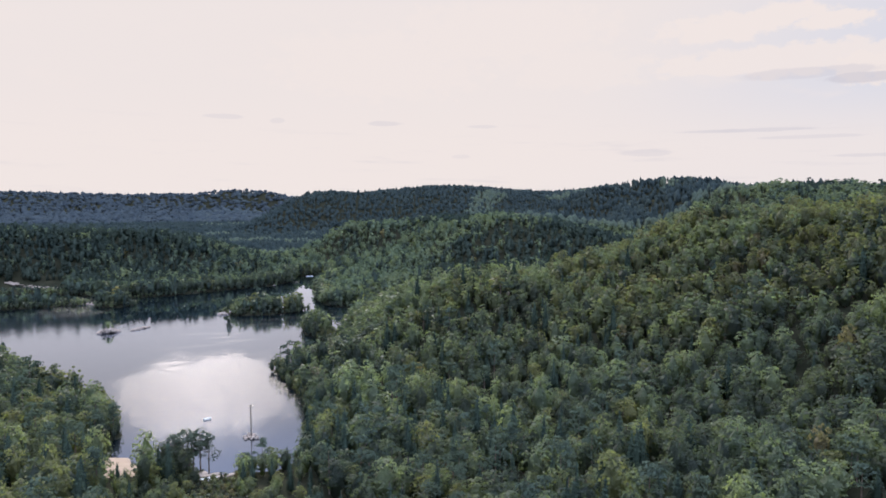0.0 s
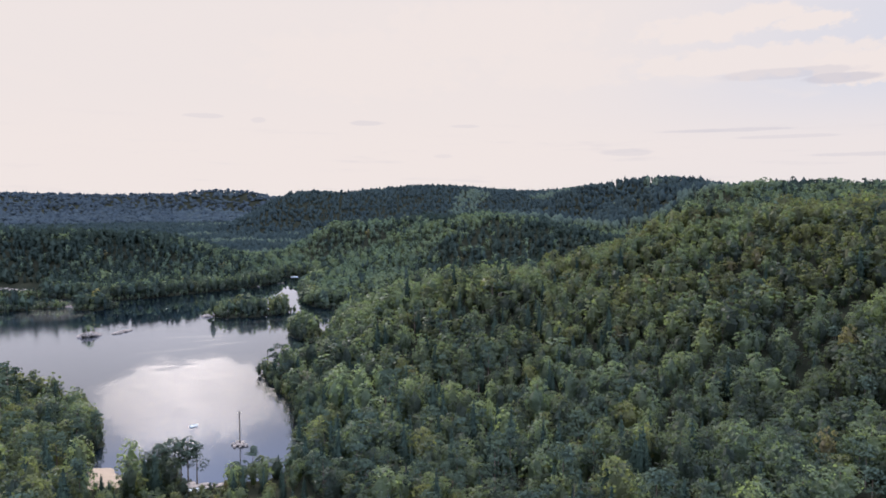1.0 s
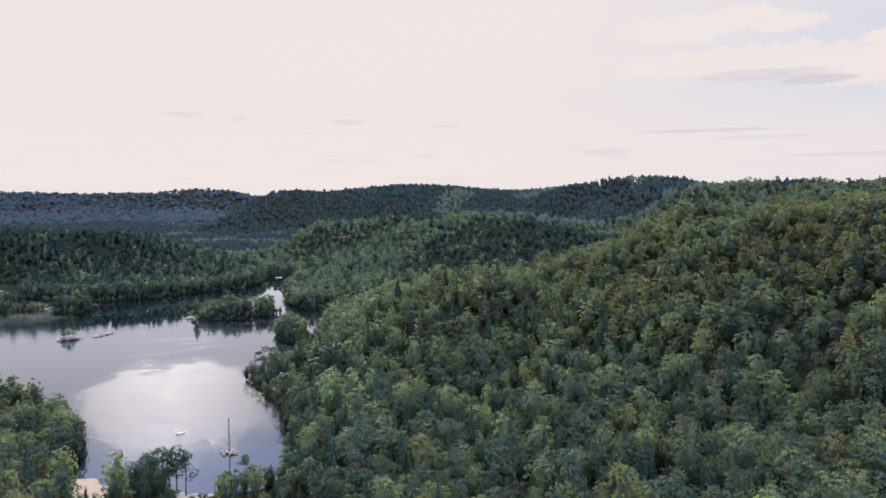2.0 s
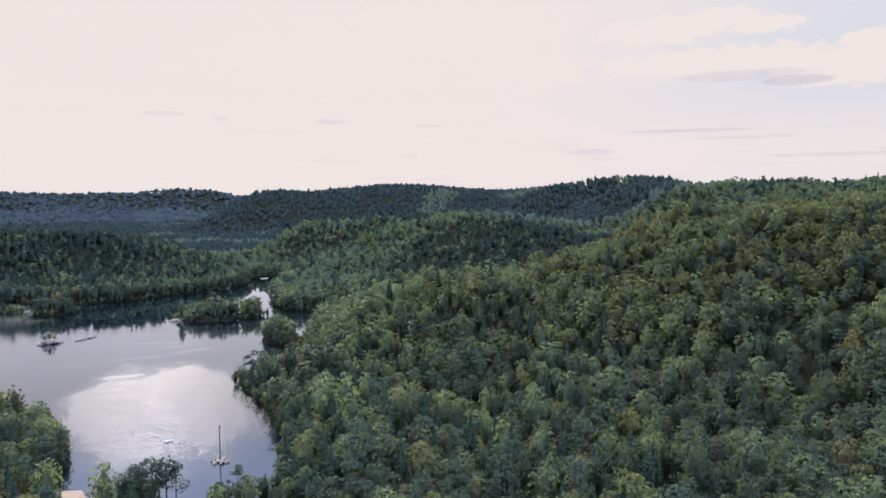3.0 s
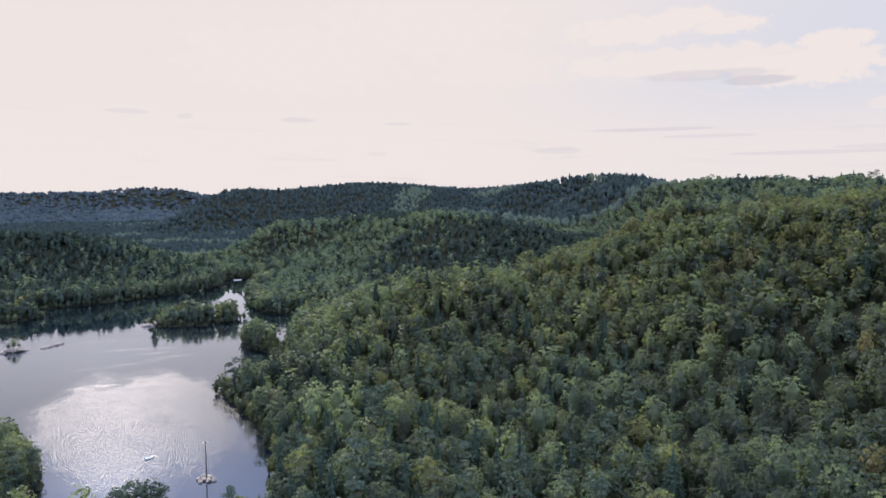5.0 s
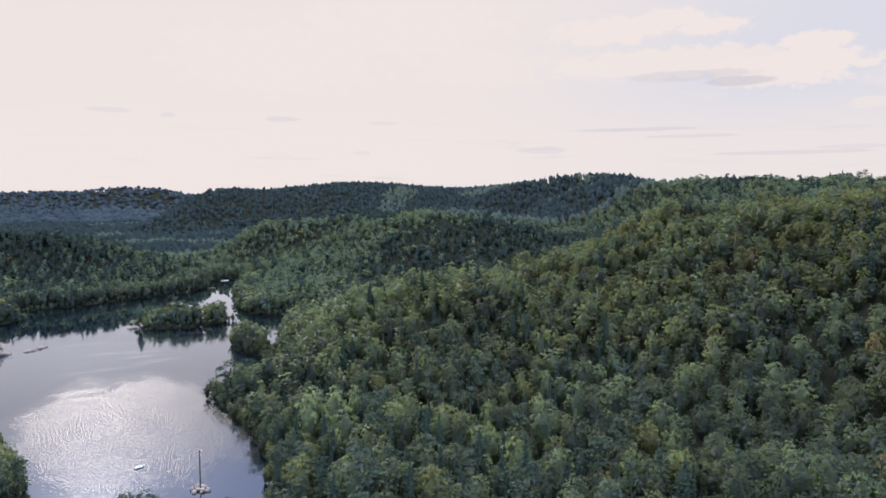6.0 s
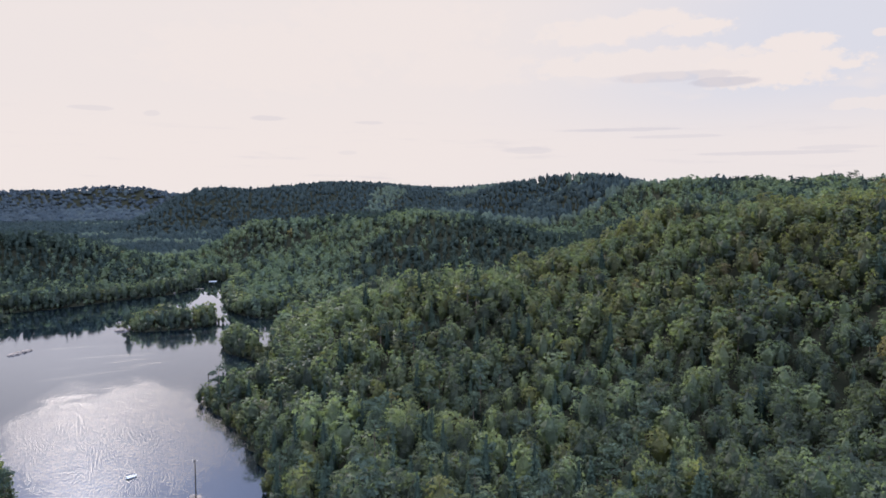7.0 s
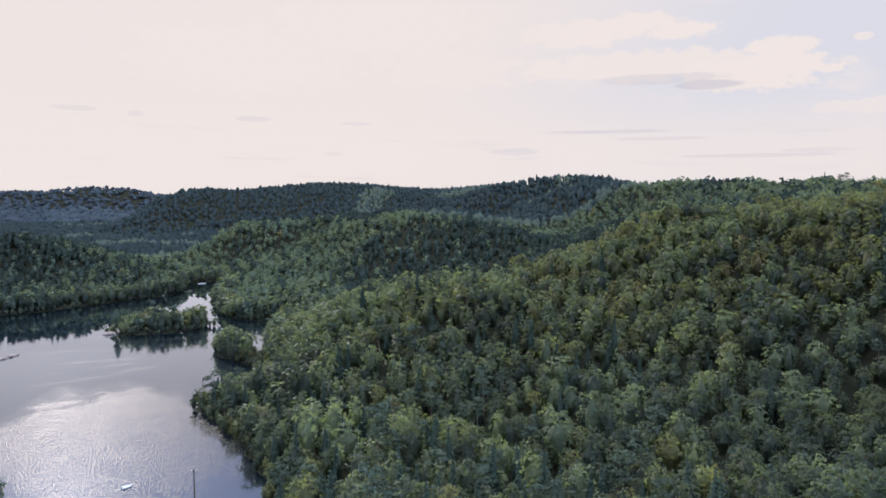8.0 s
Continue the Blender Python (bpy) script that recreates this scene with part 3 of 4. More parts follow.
def forest(name, label, x, y, kind, size, sprays_each, variants, rng, trunks=False, leaves=None, broad=1.0, smooth=False):
    """Many trees as one mesh: every tree is one of a few shapes, turned and scaled."""
    ground = height(x, y)
    blocks, ways, index, corners, start = [], [], [], [], 0
    for k, (crown, leaf, _) in enumerate(KINDS):
        for v in range(variants):
            mine = np.nonzero((kind == k) & (np.arange(len(x)) % variants == v))[0]
            if not len(mine):
                continue
            shape = CROWNS[crown](rng, sprays_each)
            if trunks:
                stem, _ = tube([(0, 0, -0.6), (0, 0, 5.0), (0, 0, 9.0)], [0.18, 0.13, 0.05], 4)
                quads = np.concatenate([stem[[j, (j + 1) % 4, 4 + (j + 1) % 4, 4 + j]] for j in range(4)] +
                                       [stem[[4 + j, 4 + (j + 1) % 4, 8 + (j + 1) % 4, 8 + j]] for j in range(4)])
                shape = np.concatenate([shape, quads])
            one = np.full(len(shape) // 4, leaf)
            quads = np.arange(len(shape))
            if smooth:      # far crowns are welded so that they shade softly
                shape, quads = np.unique(shape.round(4), axis=0, return_inverse=True)
                quads = quads.ravel()
            corners.append((quads[None, :] + start + np.arange(len(mine))[:, None] * len(shape)).ravel())
            start += len(shape) * len(mine)
            a = rng.uniform(0, 2 * np.pi, len(mine))
            s = size[mine]
            wide = s * broad * rng.uniform(0.8, 1.2, len(mine))
            high = s * rng.uniform(0.82, 1.22, len(mine)) * (1 + 0.28 * ease((150 - x[mine]) / 60) * ease((255 - y[mine]) / 50) * rng.uniform(0, 1, len(mine)))
            c, n = (np.cos(a) * wide)[:, None], (np.sin(a) * wide)[:, None]
            px, py, pz = shape[None, :, 0], shape[None, :, 1], shape[None, :, 2]
            block = np.stack([c * px - n * py + x[mine][:, None], n * px + c * py + y[mine][:, None],
                              pz * high[:, None] + ground[mine][:, None]], -1)
            blocks.append(block.reshape(-1, 3))
            way = crown_way(shape)
            ca, sa = np.cos(a)[:, None], np.sin(a)[:, None]
            ways.append(np.stack([ca * way[:, 0] - sa * way[:, 1], sa * way[:, 0] + ca * way[:, 1], np.broadcast_to(way[:, 2], (len(mine), len(way)))], -1).reshape(-1, 3))
            if trunks:
                one[-8:] = 7
            index.append(np.tile(one, len(mine)))
    verts = np.concatenate(blocks)
    faces = np.concatenate(corners).reshape(-1, 4)
    me = mesh_of(name, verts, faces, (leaves or LEAF) + [BARK], np.concatenate(index), smooth)
    if not smooth:
        shade_crown(me, np.concatenate(ways))
    return tagged(new(name, me), label, "forest", kind="stuff")


def in_view(x, y):
    """The stretch of country that the flight looks over."""
    bearing = np.degrees(np.arctan2(x - 5, y + 15))
    return (bearing > -17) & (bearing < 66)


def plant():
    rng = np.random.default_rng(7)
    x, y = scatter(4.5, -120, 420, 95, 400, rng)
    d = shore(x, y)
    far = np.hypot(x - 3, y - 20)
    keep = (d > 1.0) & ~clear(x, y) & in_view(x, y) & (far < 375) & (far > 70)
    x, y, d, far = x[keep], y[keep], d[keep], far[keep]
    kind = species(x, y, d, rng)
    size = 0.80 * np.clip(np.exp(rng.normal(size=len(x)) * 0.17), 0.62, 1.4) * np.where(d < 3, 0.8, 1.0)
    size *= 0.82 + 0.36 * drift(x, y, 9.0, 1.1)
    size *= stature(x, y)
    size *= np.where((x > 10) & (x < 36) & (y < 196), 0.62, 1.0)
    size *= np.where((x > -6) & (x < 19) & (y > 125) & (y < 163), np.where(x > 4, 0.28, 0.45), 1.0)
    size *= np.where((np.abs(x + 12.5 - (200 - y) * 0.106) < 4.5) & (y < 200), 0.36, 1.0)
    # the trees beside the end of the lake stand as single things
    rank = np.argsort(np.hypot(x - 35, y - 120))
    single, rest = rank[:287], rank[287:]
    plant_singles(x[single], y[single], kind[single], size[single], rng)
    # pines and spruces round the granite slab
    bank = np.array([(2.5, 181, 6, 0.95), (5.5, 183, 6, 1.05), (8.2, 182, 6, 1.0), (10.3, 183.5, 6, 0.85), (-5.5, 178, 5, 0.7), (-10.5, 173, 5, 0.5),
                     (-1.5, 176, 5, 0.8), (1, 172, 5, 0.95), (4.5, 176, 2, 0.8), (-3, 171, 3, 0.6), (7, 172, 2, 0.45), (-14, 170, 5, 0.55),
                     (-0.5, 183, 2, 0.85), (3.6, 180, 2, 0.9), (6.6, 181, 6, 0.95), (1.2, 184, 6, 0.85), (26, 178, 0, 0.72), (20.5, 176, 2, 0.5), (23.2, 174, 0, 0.6), (29, 176, 2, 0.6)])
    plant_singles(bank[:, 0], bank[:, 1], bank[:, 2].astype(int), bank[:, 3], rng)
    tall = np.array([(565, 388, 6, 1.15), (563, 381, 6, 1.2), (550, 392, 5, 1.1), (552, 404, 5, 0.95), (556, 372, 5, 0.95)])
    plant_singles(tall[:, 0], tall[:, 1], tall[:, 2].astype(int), tall[:, 3], rng, "pines on the skyline")
    lone = np.array([(48.1, 247.4, 7, 1.0), (46.9, 249.5, 7, 0.86), (49.2, 214.4, 1, 0.8), (50.6, 211.5, 3, 0.78), (48.2, 218.0, 1, 0.72), (51.2, 206.5, 3, 0.7)])
    plant_singles(lone[:, 0], lone[:, 1], lone[:, 2].astype(int), lone[:, 3], rng, "trees standing out on the point")
    edge = far[rest] < 225
    near, mid = rest[edge], rest[~edge]
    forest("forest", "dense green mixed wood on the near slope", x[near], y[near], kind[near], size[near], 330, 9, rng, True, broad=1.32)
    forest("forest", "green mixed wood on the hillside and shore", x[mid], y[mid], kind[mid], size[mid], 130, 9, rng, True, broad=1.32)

    x, y = scatter(2.4, -32, 19, 150, 190, rng)
    keep = (np.hypot((x - 12.0) / 6.5, (y - 178) / 7.0) > 1) & (np.hypot((x + 10.5) / 9.0, (y - 192) / 13.0) > 1) & (shore(x, y) > 1.5)
    keep &= (x > -6) | clear(x, y) | (rng.uniform(size=len(x)) < 0.4)
    x, y = x[keep], y[keep]
    forest("shrubs", "low green shrubs in the clearing behind the rock", x, y, rng.choice([0, 1, 2, 3], len(x)), rng.uniform(0.14, 0.32, len(x)) * np.where((x > 6) & (x < 16.5), 0.34, 1.0), 110, 6, rng, broad=1.4)

    x, y = scatter(1.5, -7, 20, 148, 183, rng)
    keep = (np.hypot((x - 12.5) / 5.5, (y - 179.5) / 3.2) > 1) & (shore(x, y) > 1.0)
    x, y = x[keep], y[keep]
    forest("heath", "low olive heath and grass tufts behind the rock", x, y, rng.choice([0, 3, 3, 4, 2], len(x)), rng.uniform(0.06, 0.15, len(x)), 22, 6, rng, broad=2.2)

    x, y = scatter(2.3, -80, 100, 170, 400, rng)
    d = shore(x, y)
    keep = (d > -0.4) & (d < 3.5) & ~clear(x, y) & in_view(x, y)
    x, y, d = x[keep], y[keep], d[keep]
    size = rng.uniform(0.25, 0.55, len(x))
    forest("shrubs", "green alder and willow shrubs overhanging the water", x, y, rng.choice([0, 2, 2, 3], len(x)), size, 90, 6, rng, False, broad=1.2)

    x, y = scatter(6.8, -330, 800, 240, 830, rng)
    d, far = shore(x, y), np.hypot(x - 3, y - 20)
    keep = (d > 1.0) & in_view(x, y) & ~clear(x, y) & (far >= 375) & (far < 800)
    x, y, d = x[keep], y[keep], d[keep]
    size = rng.uniform(0.7, 0.95, len(x)) * (0.76 + 0.48 * drift(x, y, 13.0, 1.1)) * stature(x, y)
    forest("forest", "dark mixed wood beyond the lake", x, y, species(x, y, d, rng), size, 26, 10, rng, leaves=MID_LEAF, broad=1.5)

    x, y = scatter(4.4, -330, 170, 330, 665, rng)
    d = shore(x, y)
    keep = (d > 0.2) & (d < 12) & in_view(x, y) & ~clear(x, y)
    x, y, d = x[keep], y[keep], d[keep]
    kind = species(x, y, d, rng)
    # most leafy trees turned to dark alders, in place of their backlit shade
    kind = np.where((kind < 5) & (rng.uniform(size=len(x)) < 0.6), 2, kind)
    size = rng.uniform(0.7, 1.1, len(x)) * stature(x, y) * np.where((x < -60) & (y < 535), 0.65, 1.0)
    forest("forest", "dark trees lining the islands and far shores", x, y, kind, size, 60, 8, rng, broad=1.3)

    x, y = scatter(2.6, -330, 150, 380, 665, rng)
    d = shore(x, y)
    keep = (d > -0.9) & (d < 1.8) & in_view(x, y) & ~clear(x, y)
    x, y = x[keep], y[keep]
    forest("shrubs", "dark alder shrubs along the far waterline", x, y, rng.choice([2, 2, 2, 0], len(x)), rng.uniform(0.28, 0.5, len(x)), 24, 6, rng, broad=1.7)

    x, y = scatter(6.0, -330, 70, 560, 740, rng)
    d = shore(x, y)
    keep = (d > 8) & in_view(x, y) & ~clear(x, y)
    x, y, d = x[keep], y[keep], d[keep]
    size = rng.uniform(0.7, 1.0, len(x)) * (0.72 + 0.56 * drift(x, y, 13.0, 1.1)) * stature(x, y)
    forest("forest", "dark mixed wood on the steep bank beyond the lake", x, y, species(x, y, d, rng), size, 34, 10, rng, leaves=MID_LEAF, broad=1.25)

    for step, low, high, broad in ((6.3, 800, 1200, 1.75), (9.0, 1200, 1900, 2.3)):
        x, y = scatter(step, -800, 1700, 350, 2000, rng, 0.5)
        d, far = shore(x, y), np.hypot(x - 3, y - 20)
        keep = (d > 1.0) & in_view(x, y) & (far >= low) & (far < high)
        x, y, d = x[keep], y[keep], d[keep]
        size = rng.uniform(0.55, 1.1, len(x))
        forest("forest", "dark wooded ridges in the distance", x, y, species(x, y, d, rng), size, 0, 12, rng, leaves=HAZED_FAR_LEAF, broad=broad, smooth=True)

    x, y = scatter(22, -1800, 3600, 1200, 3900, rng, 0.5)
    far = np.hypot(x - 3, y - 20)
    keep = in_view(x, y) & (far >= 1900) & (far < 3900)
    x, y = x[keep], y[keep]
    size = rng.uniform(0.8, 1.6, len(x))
    forest("forest", "wooded hills on the horizon, tinted blue-green for haze", x, y, species(x, y, x * 0 + 99, rng), size, 0, 10, rng, leaves=HAZED_HORIZON_LEAF, broad=4.0, smooth=True)

    for step, low, high, each in ((6.5, 0, 110, 90), (13.0, 110, 620, 0)):
        x, y = scatter(step, -600, 700, -350, 620, rng)
        d, far = shore(x, y), np.hypot(x - 3, y - 20)
        keep = (d > 1.5) & ~clear(x, y) & (~in_view(x, y) | (far < 70)) & (far >= low) & (far < high)
        x, y, d = x[keep], y[keep], d[keep]
        size = rng.uniform(0.8, 1.2, len(x))
        forest("forest", "mixed wood around and behind the flight", x, y, species(x, y, d, rng), size, each, 6, rng, broad=1.2)


def plant_singles(x, y, kind, size, rng, group="trees at the end of the lake"):
    ground = height(x, y)
    shapes = {}
    for k, (crown, leaf, label) in enumerate(KINDS):
        for v in range(4):
            verts = CROWNS[crown](rng, 480)
            cm = mesh_of("crown", verts, np.arange(len(verts)).reshape(-1, 4), [LEAF[leaf] if leaf < 7 else WITHERED])
            shade_crown(cm, crown_way(verts))
            tv, tf = trunk_shape(crown, rng)
            shapes[k, v] = cm, mesh_of("trunk", tv, tf, [PALE_BARK if k in (0, 7) else BARK], smooth=True)
    for i in range(len(x)):
        crown_mesh, trunk_mesh = shapes[int(kind[i]), i % 4]
        name = ("birch_tree", "aspen_tree", "alder_tree", "oak_tree", "broadleaf_tree", "spruce_tree", "pine_tree", "birch_tree")[int(kind[i])]
        tree = new(name)
        tree.location = (x[i], y[i], ground[i])
        wide = size[i] * rng.uniform(0.95, 1.2) * (1.25 if kind[i] < 5 else 1.1)
        tree.scale, tree.rotation_euler = (wide, wide, size[i]), (0, 0, rng.uniform(0, 6.28))
        tall = "tall " if size[i] > 1.05 else "low " if size[i] < 0.82 else ""
        tagged(tree, tall + KINDS[int(kind[i])][2] + (" by the shore" if ground[i] < 1.5 else " in the wood"), "tree", group)
        new("crown", crown_mesh).parent = tree
        new("trunk", trunk_mesh).parent = tree


plant()


# ---- shore and water: rocks, poles, cables, boats ----
def part(name, mesh, parent, label=""):
    ob = new(name, mesh)
    ob.parent = parent
    return tagged(ob, label)


def stone_shapes(count):
    """Weathered stones about 1 m across."""
    rng = np.random.default_rng(3)
    made = []
    for i in range(count):
        bm = bmesh.new()
        bmesh.ops.create_icosphere(bm, subdivisions=2, radius=0.5)
        shift = Vector(rng.uniform(-9, 9, 3))
        cuts = [(Vector(unit(rng.normal(size=3))), rng.uniform(0.30, 0.42)) for _ in range(6)]
        for v in bm.verts:
            for way, far in cuts:
                over = v.co.dot(way) - far
                if over > 0:
                    v.co -= way * over * 0.85
            v.co *= 1 + 0.22 * noise.noise(v.co * 2.5 + shift)
            v.co.z *= 0.7
        me = bpy.data.meshes.new("stone")
        bm.to_mesh(me)
        bm.free()
        me.materials.append(ROCK)
        made.append(me)
    return made


STONES = stone_shapes(6)
dice = np.random.default_rng(11)


def stone(parent, x, y, z, size, flat=1.0):
    ob = new("stone", STONES[int(dice.integers(0, 6))])
    ob.parent = parent
    ob.location, ob.scale = (x, y, z), (size * dice.uniform(0.8, 1.3), size * dice.uniform(0.8, 1.3), size * flat)
    ob.rotation_euler = (dice.uniform(-0.2, 0.2), dice.uniform(-0.2, 0.2), dice.uniform(0, 6.28))
    return ob


def rock_islet(x, y, label, long, wide, turn, count, size, heap=1.0):
    """A heap of stones breaking the water."""
    islet = new("rock_islet")
    islet.location, islet.rotation_euler = (x, y, 0), (0, 0, radians(turn))
    for i in range(count):
        u, v = dice.uniform(-1, 1), dice.uniform(-1, 1)
        v *= math.sqrt(max(0.05, 1 - u * u))
        stone(islet, u * long, v * wide, 0.5 * heap * size * (1 - u * u) * (1 - v * v / (wide * wide + 0.01)) * dice.uniform(0.4, 1), size * dice.uniform(0.7, 1.5), 1.15)
    return tagged(islet, label, "rock islet", "rock islets in the lake")


def pole(x, y, base, top, label, arm=True):
    """A round wooden pole with a short crossarm and two insulators."""
    thing = new("wooden_pole")
    thing.location = (x, y, base)
    tall = top - base
    v, f = tube([(0, 0, -0.5), (0, 0, tall * 0.5), (0, 0, tall)], [0.17, 0.15, 0.11], 10)
    part("shaft", mesh_of("shaft", v, f, [DARK_WOOD], smooth=True), thing)
    v, f = tube([(0, 0, tall), (0, 0, tall + 0.06)], [0.13, 0.02], 10)
    part("cap", mesh_of("cap", v, f, [DARK_WOOD]), thing)
    if arm:
        v, f = tube([(-0.6, 0, tall - 0.35), (0.6, 0, tall - 0.35)], [0.06, 0.06], 4)
        part("crossarm", mesh_of("crossarm", v, f, [DARK_WOOD]), thing)
        for s in (-0.5, 0.5):
            v, f = tube([(s, 0, tall - 0.30), (s, 0, tall - 0.20), (s, 0, tall - 0.10)], [0.04, 0.07, 0.03], 8)
            part("insulator", mesh_of("insulator", v, f, [WHITE_PAINT], smooth=True), thing, "white glazed insulator")
    return tagged(thing, label, "pole", "poles of the overhead line")


def cable(a, b, sag, label, thick=0.022):
    a, b = np.array(a, float), np.array(b, float)
    u = np.linspace(0, 1, 25)[:, None]
    line = a + (b - a) * u - np.array([0, 0, 1.0]) * sag * 4 * u * (1 - u)
    v, f = tube(line, [thick] * 25, 5)
    return tagged(new("overhead_cable", mesh_of("overhead_cable", v, f, [WIRE], smooth=True)), label, "cable", "overhead cables")


def hull_shape(long, wide, deep):
    """A clinker dinghy's shell with a pointed bow, open above, with thickness."""
    stations, ribs = 11, 9
    outer = []
    for i in range(stations):
        u = i / (stations - 1)
        half = 0.5 * wide * (1 - max(0.0, (u - 0.45) / 0.55) ** 2.2) * (0.82 + 0.18 * min(1, u / 0.3))
        rise = 0.18 * deep * (2 * u - 0.8) ** 2
        for j in range(ribs):
            a = math.pi * j / (ribs - 1)
            outer.append((long * (u - 0.5), -half * math.cos(a), deep * (1 - math.sin(a) ** 0.7) + rise * (1 - math.sin(a))))
    outer = np.array(outer)
    inner = outer * (0.96, 0.90, 0.95) + (0, 0, 0.05)
    n = stations * ribs
    faces = []
    for i in range(stations - 1):
        for j in range(ribs - 1):
            p = i * ribs + j
            faces.append((p, p + 1, p + ribs + 1, p + ribs))
            faces.append((n + p, n + p + ribs, n + p + ribs + 1, n + p + 1))
        for j in (0, ribs - 1):
            p = i * ribs + j
            faces.append((p, p + ribs, n + p + ribs, n + p))
    for j in range(ribs - 1):
        faces.append((j, n + j, n + j + 1, j + 1))
    # the transom closes the stern
    for j in range((ribs - 1) // 2):
        if j + 1 < ribs - 2 - j:
            faces.append((j, j + 1, ribs - 2 - j, ribs - 1 - j))
    return np.concatenate([outer, inner]), np.array(faces)


def box(x0, x1, y0, y1, z0, z1):
    v = np.array([(x, y, z) for z in (z0, z1) for x, y in ((x0, y0), (x1, y0), (x1, y1), (x0, y1))], float)
    f = np.array([(3, 2, 1, 0), (4, 5, 6, 7), (0, 1, 5, 4), (1, 2, 6, 5), (2, 3, 7, 6), (3, 0, 4, 7)])
    return v, f


def rowing_boat(x, y, z, turn, label, long=3.6, wide=1.45, flip=False):
    boat = new("rowing_boat")
    boat.location = (x, y, z)
    boat.rotation_euler = (math.pi if flip else 0, radians(6) if flip else 0, radians(turn))
    v, f = hull_shape(long, wide, 0.55)
    part("hull", mesh_of("hull", v, f, [WHITE_PAINT]), boat)
    for u in (-0.32, 0.02):
        v, f = box(long * u - 0.12, long * u + 0.12, -wide * 0.42, wide * 0.42, 0.34, 0.38)
        part("thwart", mesh_of("thwart", v, f, [GREY_WOOD]), boat, "weathered grey thwart")
    v, f = box(-long * 0.44, long * 0.40, -0.03, 0.03, -0.06, 0.01)
    part("keel", mesh_of("keel", v, f, [DARK_WOOD]), boat, "dark keel")
    return tagged(boat, label, "boat")


rock_islet(22.8, 210.0, "pale granite islet with a pole on it", 2.0, 2.2, 20, 17, 1.15)
pole(22.8, 210.0, 0.2, 10.2, "tall tarred wooden pole standing on a rock islet")
pole(40.8, 297.0, 0.9, 9.0, "tarred wooden pole at the tip of a wooded point")
cable((22.8, 210.0, 9.85), (40.8, 297.0, 8.7), 2.2, "thin sagging cable over the lake between two poles", 0.008)
cable((22.8, 210.0, 9.85), (4.0, 150.0, 15.0), 2.0, "thin sagging cable from the islet to the near wood", 0.008)
cable((55.0, 250.0, 11.0), (51.8, 208.0, 12.0), 1.2, "thin sagging cable over the treetops of the point", 0.03)

rock_islet(-39.0, 406.0, "low dark rock islet with a small bush and a stranded log", 4.4, 2.2, 8, 56, 2.2, 2.0)
rock_islet(-23.5, 412.0, "narrow bar of pale stones just above water", 6.4, 1.1, 46, 60, 1.25)
rock_islet(38.0, 294.0, "pale stones at the tip of the wooded point", 1.3, 1.0, 0, 9, 0.9)
rock_islet(22.5, 449.0, "dark stones off the end of the island", 3.0, 1.8, 0, 18, 1.9)
rock_islet(-64.0, 522.0, "pale stones in the gap between two wooded islands", 5.5, 1.0, -15, 16, 1.2)
v, f = tube([(0, 0, 0), (2.5, 0.3, 0.1), (5.2, 0.2, 0.5)], [0.16, 0.13, 0.06], 7)
log = tagged(new("driftwood_log", mesh_of("driftwood_log", v, f, [GREY_WOOD], smooth=True)), "bleached driftwood log lying on a rock islet", "log")
log.location, log.rotation_euler = (-37.0, 404.4, 1.3), (0, 0, 0.1)

rowing_boat(10.3, 232.6, -0.12, 15, "small white rowing boat moored on the glittering lake", 2.6, 1.2)
rowing_boat(9.6, 176.2, 2.5, 25, "white rowing boat turned over on a granite slab", 2.9, 1.2, True)
rowing_boat(10.9, 175.3, 2.5, 25, "white rowing boat turned over beside another on granite", 2.9, 1.2, True)
rowing_boat(104.0, 644.0, -0.1, 5, "white boat at the far end of the channel", 6.5, 2.0)


def jetty(x, y, turn, label):
    thing = new("jetty")
    thing.location, thing.rotation_euler = (x, y, 0), (0, 0, radians(turn))
    for i in range(14):
        v, f = box(i * 0.42 - 3.0, i * 0.42 - 2.62, -0.8, 0.8, 0.55, 0.61)
        part("plank", mesh_of("plank", v, f, [GREY_WOOD]), thing)
    for u in (-2.6, 0.0, 2.6):
        for s in (-0.65, 0.65):
            v, f = tube([(u, s, -1.5), (u, s, 0.55)], [0.09, 0.09], 7)
            part("post", mesh_of("post", v, f, [DARK_WOOD]), thing)
    return tagged(thing, label, "jetty", "jetties on the far shore")


jetty(86.0, 598.0, 5, "short bleached jetty on the far shore")
jetty(66.0, 583.0, 80, "short bleached jetty by a wooded bank")


def granite(x, y, label, rows):
    """Bare rock: a few broad stones sunk in the ground."""
    thing = new("granite_outcrop")
    thing.location = (x, y, 0)
    for dx, dy, size, flat in rows:
        z = float(height(np.array([x + dx]), np.array([y + dy]))[0])
        stone(thing, dx, dy, z + 0.12 * size * flat, size, flat)
    return tagged(thing, label, "rock", "bare rock by the water")


granite(11.0, 179.0, "bare pinkish granite slab at the water's edge", [(0, 0, 4.2, 0.45), (3.0, 0.8, 3.4, 0.5), (4.8, 1.6, 2.6, 0.6), (-2.6, 0.6, 3.2, 0.4), (1.6, -1.6, 2.4, 0.5), (5.6, 0.2, 2.0, 0.7)])
granite(-16.5, 209.0, "pale boulders at the end of the beach", [(0, 0, 1.8, 0.9), (0.8, 1.2, 1.4, 1.1), (-0.9, 1.9, 1.2, 1.0), (0.3, 2.6, 1.0, 0.9)])
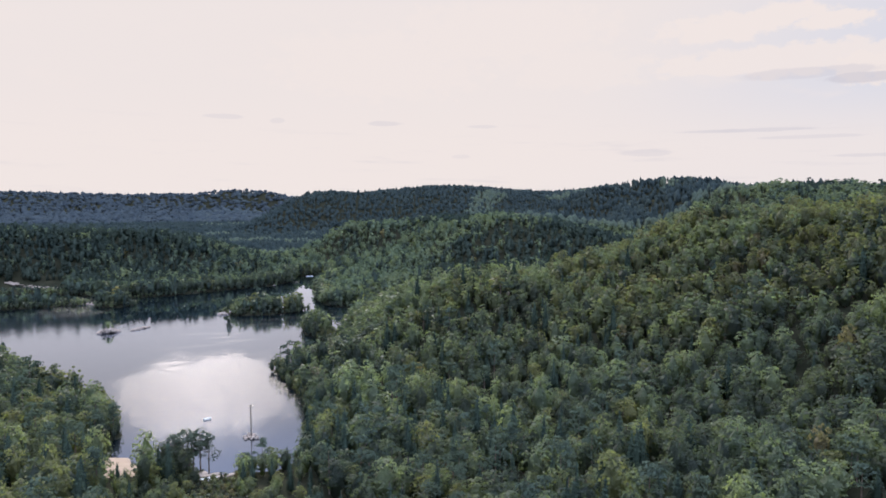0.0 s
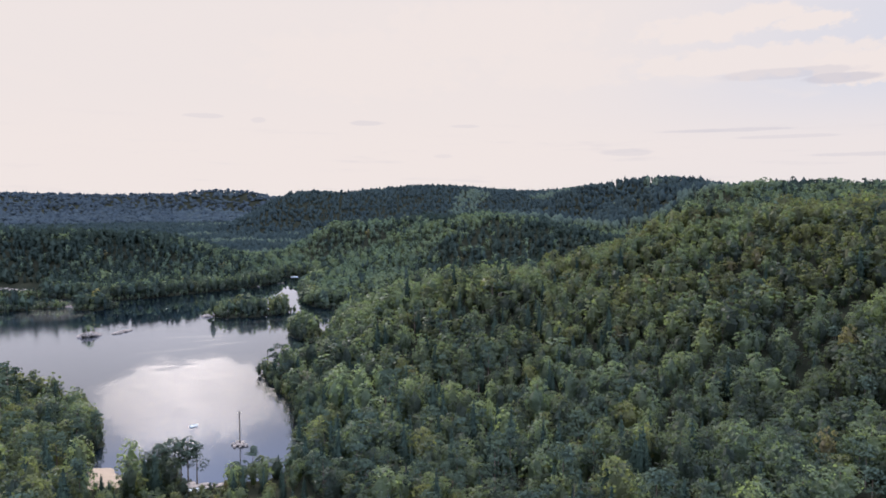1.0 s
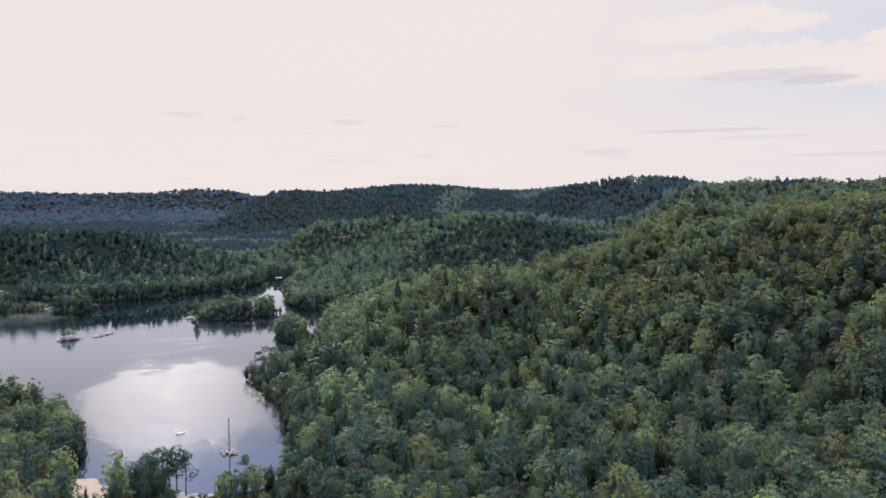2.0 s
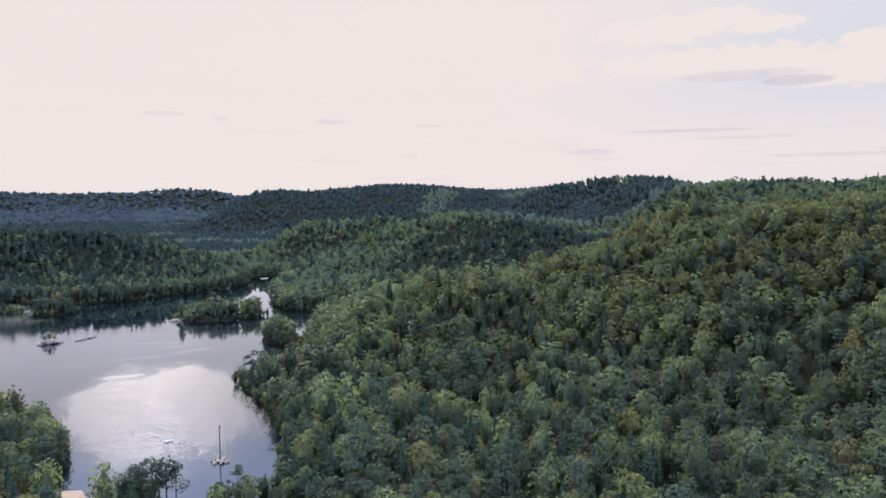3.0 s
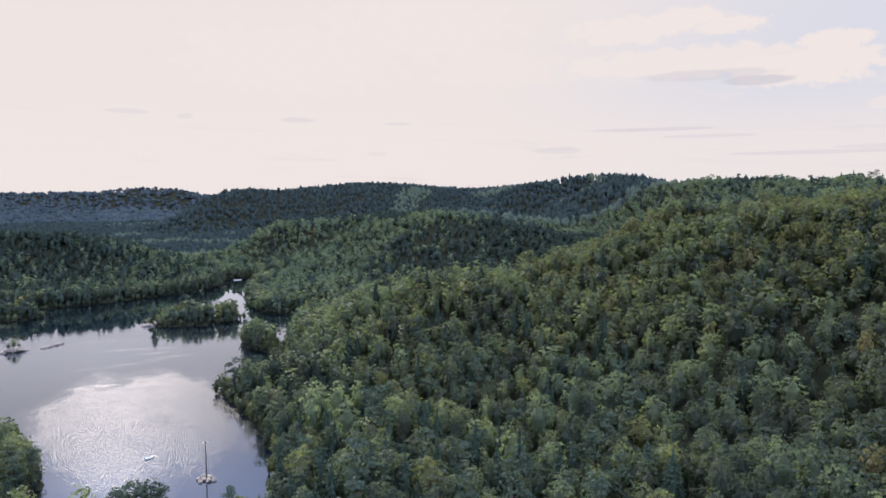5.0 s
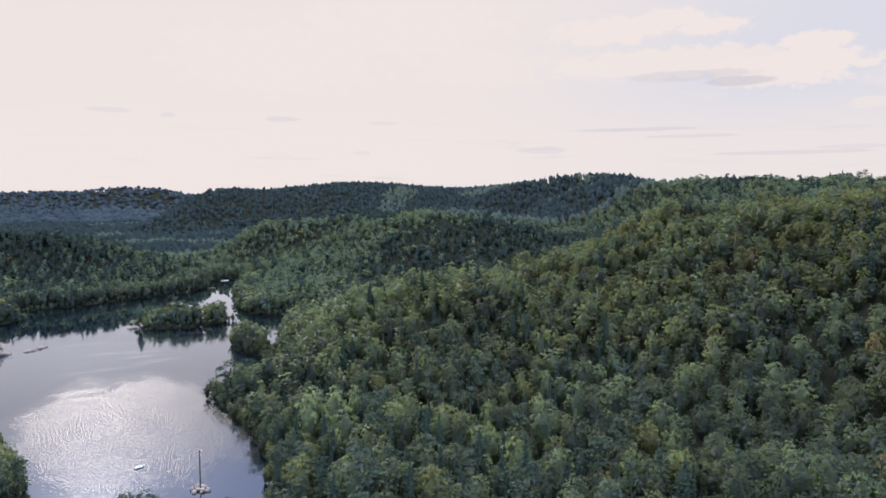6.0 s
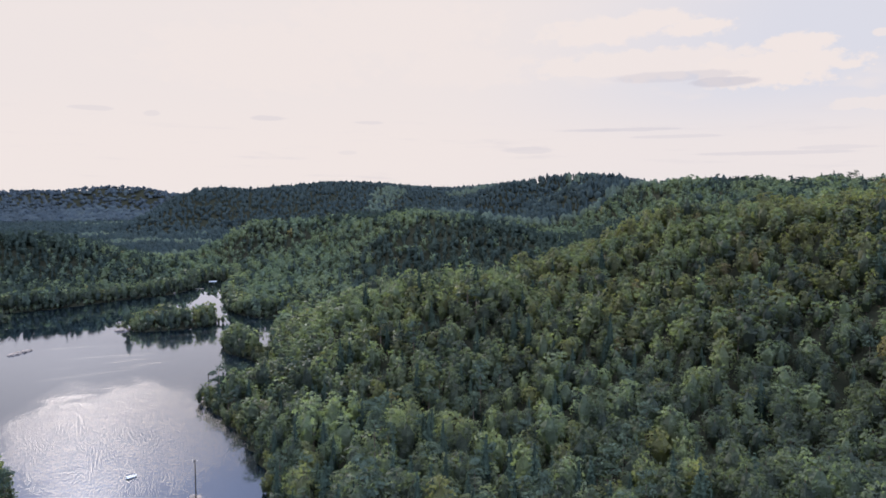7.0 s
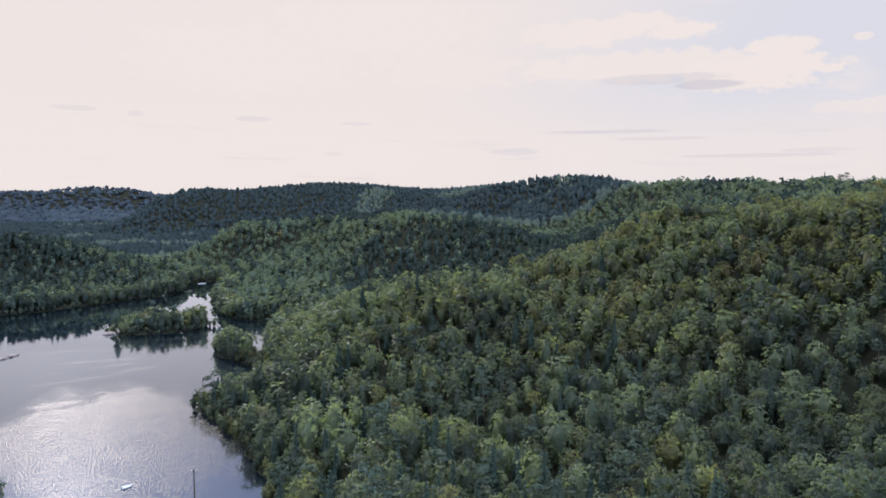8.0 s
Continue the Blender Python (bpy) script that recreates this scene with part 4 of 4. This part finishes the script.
granite(-122.0, 627.0, "long bare pale rock shore", [(-16, 8, 7, 0.3), (-11, 6, 8, 0.35), (-6, 4, 7, 0.3), (-1, 2, 8, 0.3), (4, 0, 6, 0.35), (9, -2, 6, 0.3), (14, -4, 5, 0.3), (20, -6, 4, 0.3)])


def build_beach():
    xs, ys = np.arange(-24, 4, 0.5), np.arange(180, 212, 0.5)
    gx, gy = np.meshgrid(xs, ys)
    i = np.arange(gx.size).reshape(gx.shape)
    reach = np.hypot((gx + 10.5) / 9.0, (gy - 194.0) / 13.0) + 0.08 * np.sin(gx * 1.3) * np.sin(gy * 1.1)
    keep = (reach < 1) & (shore(gx, gy) > -1.2)
    quads = np.stack([i[:-1, :-1], i[:-1, 1:], i[1:, 1:], i[1:, :-1]], -1)
    ok = keep[:-1, :-1] & keep[1:, 1:] & keep[1:, :-1] & keep[:-1, 1:]
    verts = np.stack([gx, gy, height(gx, gy) + 0.07], -1).reshape(-1, 3)
    faces = quads[ok]
    used, faces = np.unique(faces, return_inverse=True)
    tagged(new("beach", mesh_of("beach", verts[used], faces.reshape(-1, 4), [SAND], smooth=True)),
           "small pale sand beach at the end of the lake", "beach", kind="structure")


build_beach()


def reeds(label, x0, y0, x1, y1, wide, count):
    rng = np.random.default_rng(5)
    u = rng.uniform(0, 1, count)
    x, y = x0 + (x1 - x0) * u + rng.normal(size=count) * wide, y0 + (y1 - y0) * u + rng.normal(size=count) * wide * 0.4
    tall, a = rng.uniform(0.7, 1.5, count), rng.uniform(0, 6.28, count)
    dx, dy = np.cos(a) * 0.12, np.sin(a) * 0.12
    lean = rng.normal(size=(2, count)) * 0.15
    quad = np.stack([np.stack([x - dx, y - dy, 0 * x - 0.3], -1), np.stack([x + dx, y + dy, 0 * x - 0.3], -1),
                     np.stack([x + dx * 0.3 + lean[0], y + dy * 0.3 + lean[1], tall], -1), np.stack([x - dx * 0.3 + lean[0], y - dy * 0.3 + lean[1], tall], -1)], 1)
    v = quad.reshape(-1, 3)
    tagged(new("reeds", mesh_of("reeds", v, np.arange(len(v)).reshape(-1, 4), [REED])), label, "reeds", kind="stuff")


reeds("dark reeds standing in the shallow inlet", 99, 446, 126, 450, 0.8, 700)


def cabin(x, y, turn, label):
    thing = new("cabin")
    z = float(height(np.array([x]), np.array([y]))[0])
    thing.location, thing.rotation_euler = (x, y, z + 5.0), (0, 0, radians(turn))
    v, f = box(-4, 4, -3, 3, -5.5, 3.0)
    part("wall", mesh_of("wall", v, f, [WHITE_PAINT]), thing)
    v = np.array([(-4.4, -3.4, 2.9), (4.4, -3.4, 2.9), (4.4, 3.4, 2.9), (-4.4, 3.4, 2.9), (-4.4, 0, 5.2), (4.4, 0, 5.2)], float)
    f = np.array([(0, 1, 5, 4), (2, 3, 4, 5), (0, 3, 2, 1)])
    part("roof", mesh_of("roof", v, f, [DARK_WOOD]), thing, "dark pitched roof")
    for u in (-2.2, 0.2, 2.4):
        v, f = box(u - 0.5, u + 0.5, -3.04, -2.98, 0.9, 2.2)
        part("window", mesh_of("window", v, f, [DARK_WOOD]), thing, "dark window")
    return tagged(thing, label, "house")


cabin(352.0, 722.0, 20, "small white cabin among the trees on a far slope")


def bush(x, y, z, size, label, leaf):
    rng = np.random.default_rng(int(abs(x * 7 + y)))
    v = broadleaf(rng, 260) * np.array([0.36, 0.36, 0.22]) - (0, 0, 0.4)
    ob = new("bush", mesh_of("bush", v * size, np.arange(len(v)).reshape(-1, 4), [LEAF[leaf]]))
    ob.location = (x, y, z)
    return tagged(ob, label, "bush", "bushes by the water")


bush(-38.9, 406.3, 2.2, 2.2, "grey-green bush growing on a rock islet", 1)
bush(-41.2, 406.6, 1.6, 1.5, "low grey-green bush on a rock islet", 6)
bush(-36.9, 406.9, 1.5, 1.2, "small grey-green bush on a rock islet", 2)
bush(40.2, 294.6, 0.4, 1.6, "bright yellow-green bush at the point's tip", 3)
bush(41.0, 291.5, 0.4, 1.4, "bright green bush overhanging the water", 0)
